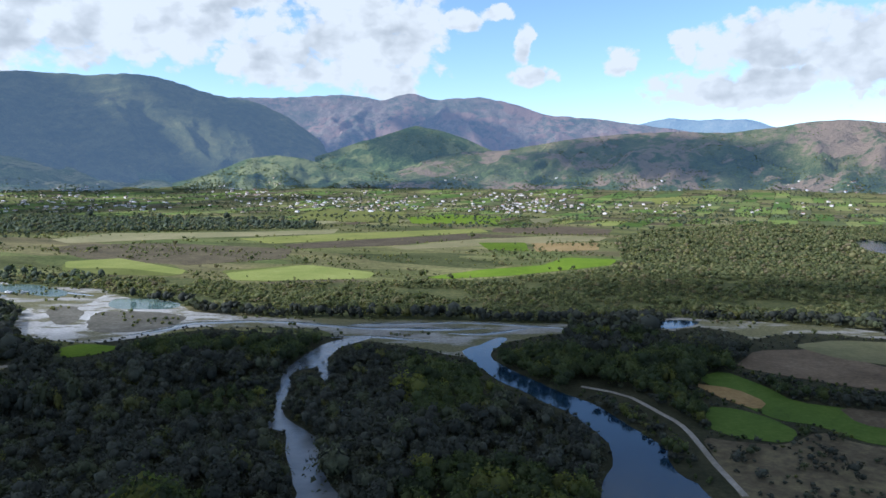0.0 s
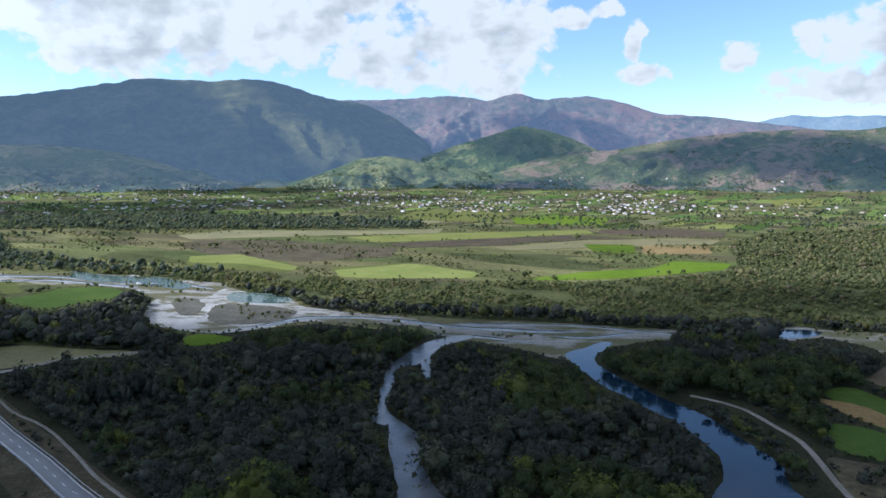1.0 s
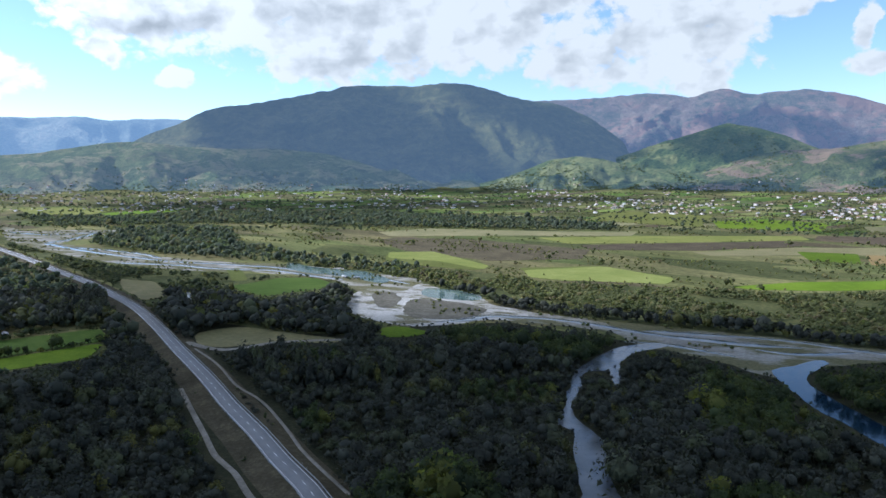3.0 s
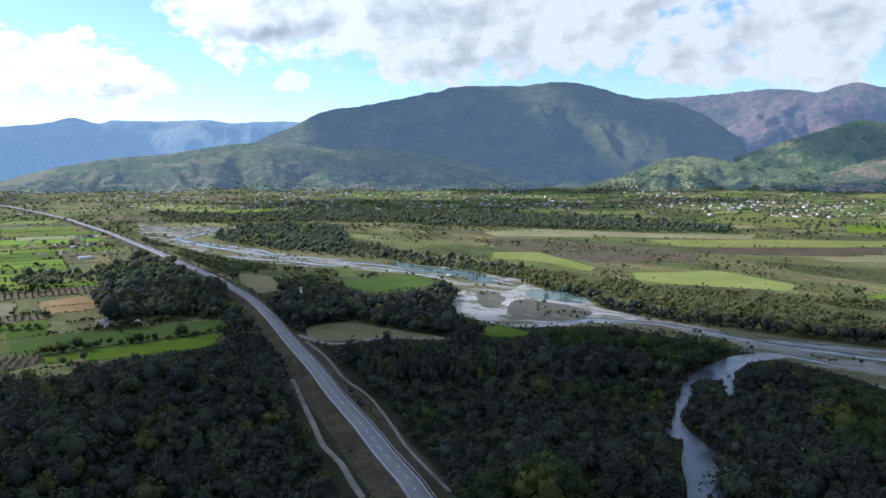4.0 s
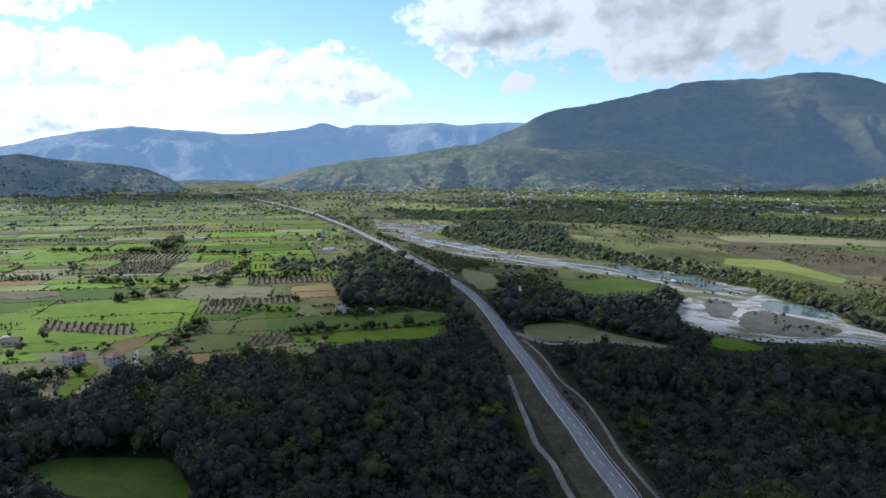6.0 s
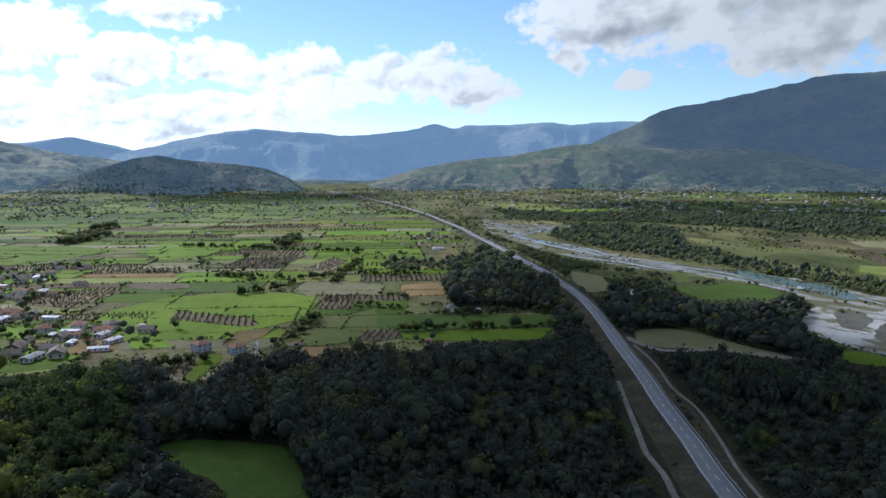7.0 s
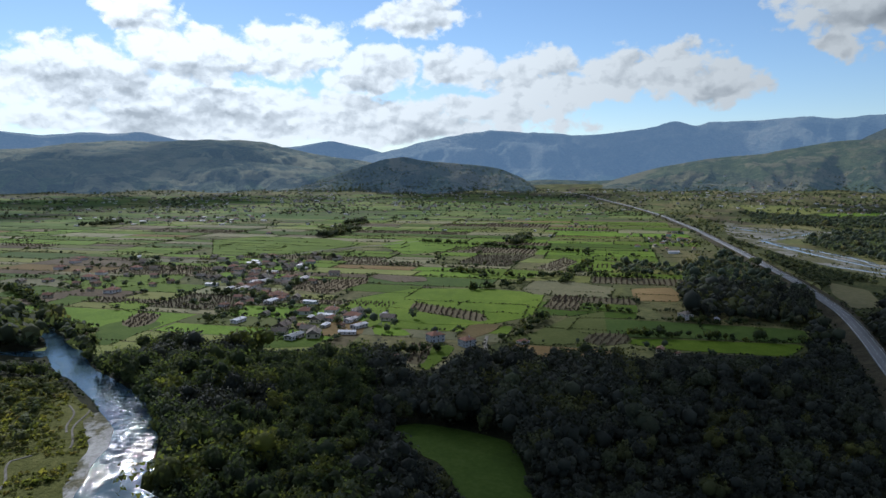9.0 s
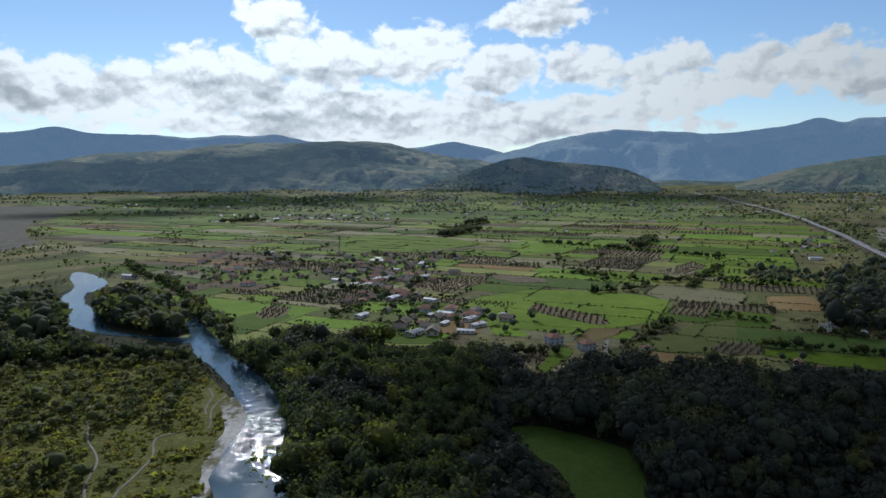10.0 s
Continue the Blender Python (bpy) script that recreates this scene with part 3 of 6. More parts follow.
FIELDS.append(('stook', [(-506, 81), (-535, 90), (-480, 131), (-456, 128), (-454, 120)]))
FIELDS.append(('stook', [(-492, 180), (-546, 212), (-522, 228), (-474, 200)]))
FIELDS.append(('pale', [(-572, 189), (-622, 219), (-617, 246), (-565, 274), (-515, 245), (-530, 231), (-549, 193)]))
FIELDS.append(('stook', [(-622, -6), (-670, 12), (-667, 68), (-643, 65), (-585, 26)]))
FIELDS.append(('plough', [(-700, 77), (-665, 123), (-637, 120), (-637, 93), (-672, 71)]))
FIELDS.append(('straw', [(-559, 286), (-559, 324), (-514, 309), (-492, 291), (-506, 262)]))
FIELDS.append(('green', [(-675, 168), (-714, 202), (-683, 247), (-639, 225), (-632, 189)]))
FIELDS.append(('stook', [(-765, 178), (-833, 222), (-818, 289), (-719, 222)]))
FIELDS.append(('green', [(-751, 299), (-778, 332), (-722, 358), (-659, 314), (-685, 280)]))
FIELDS.append(('stook', [(-705, 249), (-788, 314), (-744, 314), (-675, 263)]))
FIELDS.append(('green', [(-1109, -122), (-1165, -58), (-1093, 52), (-999, 104), (-925, 31), (-875, -45), (-914, -102)]))
FIELDS.append(('green', [(-991, 117), (-1091, 195), (-1014, 288), (-900, 225), (-858, 133)]))
FIELDS.append(('straw', [(-478, 17), (-472, 47), (-430, 39), (-430, 15)]))
FIELDS.append(('green', [(-443, -25), (-442, -2), (-424, 15), (-406, 11), (-409, -21)]))
FIELDS.append(('green', [(-453, 48), (-443, 67), (-422, 70), (-427, 47)]))
FIELDS.append(('green', [(-442, -121), (-494, -127), (-515, -108), (-492, -87), (-457, -100), (-433, -108)]))
FIELDS.append(('stook', [(-495, -116), (-536, -112), (-525, -95), (-493, -94), (-481, -105)]))
FIELDS.append(('green', [(-710, -216), (-737, -177), (-734, -106), (-679, -109), (-652, -178)]))
FIELDS.append(('green', [(-576, -144), (-588, -128), (-562, -108), (-537, -117)]))
FIELDS.append(('green', [(-639, -250), (-690, -226), (-653, -188), (-615, -217)]))
FIELDS.append(('plough', [(-606, -218), (-654, -194), (-614, -182), (-577, -199)]))
ZONE_PLAIN = [(-399, 334), (-325, 272), (-354, 202), (-327, 165), (-356, 100), (-343, 59), (-370, 41), (-394, 3), (-401, -48), (-420, -116), (-504, -158), (-593, -214), (-779, -335), (-962, -464), (-2181, -1197), (-2664, -924), (-2715, 355), (-2640, 883), (-2202, 984), (-1418, 791), (-1048, 641), (-661, 390), (-502, 302), (-433, 266)]
HEATH_EAST = [(98, 258), (109, 253), (127, 249), (146, 264), (155, 250), (167, 245), (185, 226), (164, 191), (90, 192), (94, 221)]
ZONE_WEST_SCRUB = [(-380, -303), (-361, -215), (-376, -164), (-368, -122), (-323, -91), (-285, -74), (-254, -66), (-241, -68), (-216, -67), (-185, -64), (-188, -146)]
ZONE_NORTH_SCRUB = [(-421, 613), (-336, 603), (-273, 572), (-194, 523), (-149, 500), (-89, 486), (83, 471), (144, 481), (208, 474), (294, 458), (337, 449), (1036, 1403), (697, 1402), (354, 1199), (259, 1046), (210, 818), (179, 747), (63, 667), (-13, 648), (-115, 632), (-176, 628), (-262, 666), (-374, 673), (-457, 666)]
ZONE_UPSTREAM = [(-984, 825), (-1015, 908), (-1010, 995), (-866, 1002), (-653, 781), (-526, 718), (-417, 678), (-315, 650), (-296, 599), (-340, 616), (-388, 630), (-530, 644), (-657, 647), (-752, 672), (-874, 710)]
ZONE_BELT_A = [(-1011, 1487), (-717, 1524), (-436, 1487), (-234, 1358), (-234, 1236), (-376, 1211), (-555, 1176), (-758, 1112)]
ZONE_BELT_B = [(-1612, 1115), (-1357, 1176), (-1296, 1406), (-896, 1584), (-516, 1500), (-471, 1371), (-729, 1181), (-1005, 1090), (-1203, 916)]
ZONE_BELT_C = [(-773, 345), (-661, 390), (-615, 363), (-635, 322), (-692, 309)]
ZONE_ROADSIDE = [(-660, 393), (-787, 535), (-625, 463), (-511, 424), (-384, 326), (-386, 324), (-415, 303), (-481, 342), (-525, 322)]
ZONE_POPLAR = [(-229, 256), (-240, 281), (-232, 301), (-187, 296), (-150, 285), (-158, 269), (-192, 256), (-210, 244)]
ZONE_WOOD = [(300, 120), (480, 300), (340, 445), (140, 450), (80, 440), (-60, 420), (-150, 445), (-205, 405), (-260, 360), (-330, 365), (-399, 334), (-325, 272), (-354, 202), (-327, 165), (-356, 100), (-343, 59), (-370, 41), (-394, 3), (-401, -48), (-420, -116), (-504, -158), (-593, -214), (-620, -300), (-400, -330), (-150, -160), (-60, 0), (60, 60)]
ZONE_ROAD_RIVER = [(-330, 368), (-407, 388), (-560, 468), (-779, 566), (-947, 638), (-1021, 690), (-852, 625), (-658, 566), (-528, 552), (-431, 566), (-346, 548), (-299, 485), (-261, 427), (-203, 405), (-190, 385), (-260, 362)]
SCRUB_PATHS = []
SCRUB_PATHS.append([(-313, -88), (-287, -86), (-271, -83)])
SCRUB_PATHS.append([(-265, -93), (-262, -98), (-241, -95), (-225, -93), (-215, -95), (-200, -95)])
SCRUB_PATHS.append([(-282, -135), (-255, -121), (-234, -110), (-217, -105), (-200, -100)])
SCRUB_PATHS.append([(-322, -97), (-305, -92), (-287, -88)])
HEDGES = []
HEDGES.append([(-392, 204), (-372, 250), (-352, 293)])
HEDGES.append([(-399, 119), (-414, 136), (-437, 156), (-458, 169)])
HEDGES.append([(-488, 212), (-476, 224), (-462, 234)])
HEDGES.append([(-702, 161), (-666, 188), (-639, 225), (-648, 258)])
HEDGES.append([(-1012, 181), (-943, 251), (-887, 298), (-825, 364)])
HEDGES.append([(-1311, 47), (-1274, 70), (-1338, 102), (-1409, 143)])
HEDGES.append([(-600, 239), (-706, 302), (-737, 326)])
HEDGES.append([(-578, 144), (-597, 189), (-624, 209)])
HEDGES.append([(-614, -70), (-584, -46), (-564, -20)])
HEDGES.append([(-378, 40), (-379, 63), (-382, 78)])
HEDGES.append([(-352, 108), (-349, 139), (-342, 170)])
HEDGES.append([(-429, 253), (-408, 278), (-411, 292)])
HEDGES.append([(-638, -224), (-538, -169), (-467, -128)])
HEDGES.append([(-778, -316), (-691, -265), (-638, -224)])
HEDGES.append([(-492, -60), (-522, -42), (-512, -16)])
HEDGES.append([(-643, 282), (-618, 302), (-607, 333)])


# ---- ground ----
def build_ground():
    rad = np.concatenate([[0.0], np.geomspace(30, 4990, 90)])
    az = np.radians(np.arange(0, 360, 2.0))
    r, a = np.meshgrid(rad, az, indexing="ij")
    x, y = -r * np.sin(a), r * np.cos(a)
    v = np.column_stack([x.ravel(), y.ravel(), floor_z(x, y).ravel()])
    n = len(az)
    i, j = np.meshgrid(np.arange(len(rad) - 1), np.arange(n), indexing="ij")
    q = np.stack([i * n + j, (i + 1) * n + j, (i + 1) * n + (j + 1) % n, i * n + (j + 1) % n], -1).reshape(-1, 4)
    g = part("ground", v, q[:, ::-1].copy(), GROUND)
    tagged(g, "wide valley floor of rough green and brown pasture", "ground", kind="structure")


build_ground()

# ---- mountains ----
def hill_material(name, stops, scale, haze, patch=None):
    """Wooded slopes: stands of wood and clearings over fine crowns, with patches of bare ground. haze: an even bluish
    glow given to the slope itself, in place of the hazy air in front of it.
    """
    def build(n, co):
        co3 = n.vec("MULTIPLY", co, (1, 1, 1.6))
        big, mid_, fine = n.noise(co3, 0.0022 * scale, 6.0, 0.62), n.noise(co3, 0.012 * scale, 5.0, 0.6), n.noise(co3, 0.08 * scale, 3.0, 0.75)
        f = n.math("ADD", n.math("MULTIPLY", big, 0.42), n.math("MULTIPLY_ADD", mid_, 0.3, n.math("MULTIPLY", fine, 0.38)))
        col = n.ramp(f, stops)
        # hedged fields and gardens on the lowest slopes
        cell = n.add("ShaderNodeTexVoronoi", {"Vector": n.vec("MULTIPLY_ADD", n.noise(co, 0.004, 3.0, out=1), (90, 90, 0), n.vec("MULTIPLY", co, (0.62, 1.0, 0))), "Scale": 0.011})
        pick_ = n.add("ShaderNodeSeparateColor", {0: cell.outputs["Color"]}).outputs[0]
        crop = n.ramp(pick_, [(0.0, (0.03, 0.04, 0.02)), (0.3, (0.045, 0.058, 0.026)), (0.5, (0.09, 0.12, 0.04)), (0.7, (0.055, 0.07, 0.03)), (0.85, (0.15, 0.14, 0.07)), (1.0, (0.1, 0.115, 0.05))])
        crop = n.mix(1.0, crop, n.ramp(n.math("MULTIPLY_ADD", fine, 0.6, n.math("MULTIPLY", mid_, 0.4)), [(0.38, (0.4, 0.42, 0.4)), (0.6, (1.25, 1.25, 1.2))]), "MULTIPLY")
        up = n.math("MULTIPLY_ADD", big, 110.0, n.add("ShaderNodeSeparateXYZ", {0: co}).outputs[2])
        col = n.mix(n.ramp(n.math("MULTIPLY", up, 0.002), [(0.23, (0.85, 0.85, 0.85)), (0.36, (0, 0, 0))]), col, crop)
        if patch:
            mask = n.ramp(n.math("MULTIPLY_ADD", mid_, 0.35, n.math("MULTIPLY", n.noise(n.vec("ADD", co3, (731, 97, 0)), 0.0035, 5.0, 0.6), 0.75)), [(0.56, (0, 0, 0)), (0.61, (1, 1, 1))])
            col = n.mix(mask, col, n.mix(fine, patch, tuple(1.5 * q for q in patch)))
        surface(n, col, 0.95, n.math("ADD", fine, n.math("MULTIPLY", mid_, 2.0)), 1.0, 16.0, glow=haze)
    return material(name, build)


HILLS = {}


def value_noise(x, y, octaves=5, ridged=True, seed=0.0):
    out = np.zeros(x.shape)
    for i in np.ndindex(x.shape):
        s, amp, fr = 0.0, 1.0, 1.0
        for _ in range(octaves):
            v = noise.noise((x[i] * fr, y[i] * fr, seed))
            s += amp * ((1 - abs(v) * 2) if ridged else v)
            amp *= 0.5
            fr *= 2.1
        out[i] = s
    return out


def mountain_range(name, crest, r_foot, r_crest, mat, label, gully=0.16, rows=26, seed=0.0, grain=900.0, bulge=1.0, crag=0.02):
    """A range whose crest rises to the given elevations, seen from the valley: (heading, degrees above the horizon). Spurs and gullies run down from the crest."""
    c = np.array(sorted(crest), float)
    az = np.arange(c[0, 0], c[-1, 0] + 0.01, 0.2 if c[-1, 0] - c[0, 0] < 60 else 0.3)
    el = np.interp(az, c[:, 0], c[:, 1])
    el = np.convolve(np.pad(el, 2, mode="edge"), np.array([1, 2, 3, 2, 1]) / 9, mode="valid")
    s = np.concatenate([np.linspace(0, 1, rows), [1.12, 1.3]])
    S, A = np.meshgrid(s, np.radians(az), indexing="ij")
    E = np.broadcast_to(np.radians(el), S.shape)
    # the foot wanders in and out round the valley
    toe = np.array([200 * noise.noise((k * 0.16, seed, 0.5)) + 110 * noise.noise((k * 0.5, seed, 2.5)) for k in az])
    R = r_foot + toe[None] * (1 - np.clip(S, 0, 1)) + (r_crest - r_foot) * S
    X, Y = -R * np.sin(A), R * np.cos(A)
    foot = floor_z(r_foot + toe, 0.0)[None] - 4.0
    top = 100.0 + r_crest * np.tan(E)
    rise = np.maximum(top - foot, 2.0)
    C = np.clip(S, 0, 1)
    prof = np.where(S <= 1, C ** (1.55 / bulge) * 0.88 + 0.12 * C ** 3, 1 - (S - 1) * 1.6)
    # spurs: ridged noise drawn out downhill, bent by a slower noise
    bend = value_noise(X / (grain * 1.4), Y / (grain * 1.4), 2, False, seed + 7)
    spur = value_noise(A * r_crest / (grain * 0.55) + bend * 0.9 + C * 0.35, C * 1.6 + bend * 0.8, 4, True, seed) - 0.75
    lump = value_noise(X / grain, Y / grain, 4, True, seed + 2) - 0.6
    env = np.clip(C * 2.2, 0, 1) * np.clip((1 - C) * 2.6, 0, 1)
    body = prof + gully * env * (0.42 * spur + 0.3 * lump)
    body = np.where(S < 1, np.minimum(body, 0.3 + 0.7 * C), body)
    Zs = foot + rise * body + rise * crag * value_noise(X / 110, Y / 110, 3, False, seed + 3) * np.clip(C * 1.3, 0, 1)
    n = len(az)
    i, j = np.meshgrid(np.arange(len(s) - 1), np.arange(n - 1), indexing="ij")
    q = np.stack([i * n + j, (i + 1) * n + j, (i + 1) * n + j + 1, i * n + j + 1], -1).reshape(-1, 4)
    ob = part(name, np.column_stack([X.ravel(), Y.ravel(), Zs.ravel()]), q[:, ::-1].copy(), mat)
    ob.data.polygons.foreach_set("use_smooth", np.ones(len(q), bool))
    HILLS[int(seed)] = (X, Y, Zs)
    return tagged(ob, label, "mountain", kind="structure")


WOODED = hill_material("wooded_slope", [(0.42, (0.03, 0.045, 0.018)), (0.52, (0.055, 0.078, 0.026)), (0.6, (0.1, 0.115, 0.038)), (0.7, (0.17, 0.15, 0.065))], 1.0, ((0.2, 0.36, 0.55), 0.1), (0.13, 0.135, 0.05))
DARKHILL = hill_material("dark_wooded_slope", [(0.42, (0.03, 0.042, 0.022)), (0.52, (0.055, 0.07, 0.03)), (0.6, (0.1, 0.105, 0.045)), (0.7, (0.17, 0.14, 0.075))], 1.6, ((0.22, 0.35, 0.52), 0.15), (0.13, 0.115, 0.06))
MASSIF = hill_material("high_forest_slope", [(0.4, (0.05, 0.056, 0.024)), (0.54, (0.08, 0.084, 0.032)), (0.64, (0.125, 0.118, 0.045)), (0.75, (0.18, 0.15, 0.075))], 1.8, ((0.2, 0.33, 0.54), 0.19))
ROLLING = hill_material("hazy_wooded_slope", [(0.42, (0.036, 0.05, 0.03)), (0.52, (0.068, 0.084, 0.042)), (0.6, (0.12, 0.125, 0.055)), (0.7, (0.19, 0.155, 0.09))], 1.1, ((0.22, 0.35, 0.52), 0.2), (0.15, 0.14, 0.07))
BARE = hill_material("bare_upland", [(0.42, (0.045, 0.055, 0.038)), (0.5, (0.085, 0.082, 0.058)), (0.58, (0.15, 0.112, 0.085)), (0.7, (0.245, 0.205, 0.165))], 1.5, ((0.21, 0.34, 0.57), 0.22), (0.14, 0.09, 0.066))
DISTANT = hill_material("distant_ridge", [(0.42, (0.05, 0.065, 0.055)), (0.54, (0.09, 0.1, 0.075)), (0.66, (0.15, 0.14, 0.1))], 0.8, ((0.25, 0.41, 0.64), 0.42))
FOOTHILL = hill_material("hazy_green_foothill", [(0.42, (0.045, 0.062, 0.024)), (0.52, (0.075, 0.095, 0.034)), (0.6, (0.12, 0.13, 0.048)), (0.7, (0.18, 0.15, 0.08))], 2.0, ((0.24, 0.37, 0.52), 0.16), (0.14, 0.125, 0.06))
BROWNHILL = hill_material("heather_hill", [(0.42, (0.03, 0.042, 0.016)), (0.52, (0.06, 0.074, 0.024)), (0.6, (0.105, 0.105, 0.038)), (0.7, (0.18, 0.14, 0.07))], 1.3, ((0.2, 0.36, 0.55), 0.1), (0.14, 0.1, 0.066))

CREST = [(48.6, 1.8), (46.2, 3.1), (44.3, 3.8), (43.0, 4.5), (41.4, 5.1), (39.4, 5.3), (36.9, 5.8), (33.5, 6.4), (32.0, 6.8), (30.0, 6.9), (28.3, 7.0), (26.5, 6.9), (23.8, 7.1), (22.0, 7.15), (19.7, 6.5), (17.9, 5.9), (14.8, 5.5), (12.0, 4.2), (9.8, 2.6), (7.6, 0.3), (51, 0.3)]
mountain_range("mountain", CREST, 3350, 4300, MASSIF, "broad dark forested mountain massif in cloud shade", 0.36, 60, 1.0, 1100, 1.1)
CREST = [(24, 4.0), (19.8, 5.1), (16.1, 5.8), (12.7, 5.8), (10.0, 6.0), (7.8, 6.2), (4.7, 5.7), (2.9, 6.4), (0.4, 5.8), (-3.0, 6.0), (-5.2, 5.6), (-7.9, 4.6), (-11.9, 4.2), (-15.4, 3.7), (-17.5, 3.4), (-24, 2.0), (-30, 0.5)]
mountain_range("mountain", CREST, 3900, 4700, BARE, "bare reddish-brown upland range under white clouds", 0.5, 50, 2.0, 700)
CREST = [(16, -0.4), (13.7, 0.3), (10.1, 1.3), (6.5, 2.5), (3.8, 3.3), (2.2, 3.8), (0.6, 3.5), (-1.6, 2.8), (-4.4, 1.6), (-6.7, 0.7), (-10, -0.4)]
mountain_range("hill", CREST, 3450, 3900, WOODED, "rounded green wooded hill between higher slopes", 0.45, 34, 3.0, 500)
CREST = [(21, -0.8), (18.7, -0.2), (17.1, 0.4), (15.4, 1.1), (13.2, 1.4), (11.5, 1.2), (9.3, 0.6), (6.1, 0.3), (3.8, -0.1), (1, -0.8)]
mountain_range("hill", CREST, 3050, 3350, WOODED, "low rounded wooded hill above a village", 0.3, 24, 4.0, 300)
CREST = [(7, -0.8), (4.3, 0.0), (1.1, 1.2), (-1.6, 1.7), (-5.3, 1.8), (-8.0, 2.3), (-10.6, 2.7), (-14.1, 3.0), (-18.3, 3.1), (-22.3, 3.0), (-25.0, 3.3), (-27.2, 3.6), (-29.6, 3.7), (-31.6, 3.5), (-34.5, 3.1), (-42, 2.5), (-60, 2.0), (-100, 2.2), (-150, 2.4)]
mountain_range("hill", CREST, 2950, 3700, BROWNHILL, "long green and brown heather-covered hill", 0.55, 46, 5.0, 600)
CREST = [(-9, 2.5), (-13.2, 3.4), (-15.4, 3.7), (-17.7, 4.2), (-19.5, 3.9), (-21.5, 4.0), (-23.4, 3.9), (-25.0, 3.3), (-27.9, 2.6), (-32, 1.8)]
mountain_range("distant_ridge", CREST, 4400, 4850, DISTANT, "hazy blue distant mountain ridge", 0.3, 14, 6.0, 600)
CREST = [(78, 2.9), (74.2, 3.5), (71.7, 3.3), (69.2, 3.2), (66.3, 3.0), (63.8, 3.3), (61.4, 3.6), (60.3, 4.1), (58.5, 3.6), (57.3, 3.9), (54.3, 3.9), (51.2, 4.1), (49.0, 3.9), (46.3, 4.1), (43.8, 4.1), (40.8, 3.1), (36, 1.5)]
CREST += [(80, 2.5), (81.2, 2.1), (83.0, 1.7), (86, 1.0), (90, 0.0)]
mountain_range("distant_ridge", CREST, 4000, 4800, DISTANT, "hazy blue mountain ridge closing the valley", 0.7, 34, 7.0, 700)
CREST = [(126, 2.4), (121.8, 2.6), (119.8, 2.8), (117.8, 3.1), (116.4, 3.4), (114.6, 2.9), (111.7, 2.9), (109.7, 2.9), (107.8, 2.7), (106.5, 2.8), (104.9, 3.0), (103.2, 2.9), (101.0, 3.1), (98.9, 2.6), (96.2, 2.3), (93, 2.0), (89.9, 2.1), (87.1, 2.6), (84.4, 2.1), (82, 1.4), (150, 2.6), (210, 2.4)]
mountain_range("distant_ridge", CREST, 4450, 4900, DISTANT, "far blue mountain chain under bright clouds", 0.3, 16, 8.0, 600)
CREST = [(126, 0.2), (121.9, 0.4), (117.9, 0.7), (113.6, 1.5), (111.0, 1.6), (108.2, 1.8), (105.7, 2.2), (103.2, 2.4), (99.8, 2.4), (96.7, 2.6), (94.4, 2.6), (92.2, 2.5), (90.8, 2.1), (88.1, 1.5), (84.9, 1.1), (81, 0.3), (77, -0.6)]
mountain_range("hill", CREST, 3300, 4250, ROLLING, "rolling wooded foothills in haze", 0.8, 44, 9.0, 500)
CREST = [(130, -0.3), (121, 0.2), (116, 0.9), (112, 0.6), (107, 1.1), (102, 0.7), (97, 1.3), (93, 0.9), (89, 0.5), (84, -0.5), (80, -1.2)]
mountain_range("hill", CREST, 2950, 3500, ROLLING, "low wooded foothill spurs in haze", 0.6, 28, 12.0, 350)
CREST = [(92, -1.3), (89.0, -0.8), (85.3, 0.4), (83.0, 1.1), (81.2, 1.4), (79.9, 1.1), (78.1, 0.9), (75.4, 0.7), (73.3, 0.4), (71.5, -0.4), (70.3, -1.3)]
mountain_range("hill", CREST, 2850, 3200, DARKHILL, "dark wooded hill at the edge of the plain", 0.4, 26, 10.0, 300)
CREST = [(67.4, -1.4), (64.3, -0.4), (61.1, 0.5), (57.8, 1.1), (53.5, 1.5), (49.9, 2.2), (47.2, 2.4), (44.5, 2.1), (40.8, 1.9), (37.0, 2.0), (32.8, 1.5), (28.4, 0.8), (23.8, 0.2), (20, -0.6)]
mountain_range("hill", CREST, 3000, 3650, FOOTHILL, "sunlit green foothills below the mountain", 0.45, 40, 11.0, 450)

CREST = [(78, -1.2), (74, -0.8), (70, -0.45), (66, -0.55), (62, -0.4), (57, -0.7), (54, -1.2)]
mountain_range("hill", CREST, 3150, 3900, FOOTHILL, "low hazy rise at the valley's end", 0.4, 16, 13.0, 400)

# ---- shading cumulus, overhead ----
CLOUD = material("cloud_white", lambda n, co: surface(n, n.ramp(n.noise(co, 0.004), [(0.3, (0.75, 0.76, 0.78)), (0.7, (0.85, 0.85, 0.86))]), 1.0))


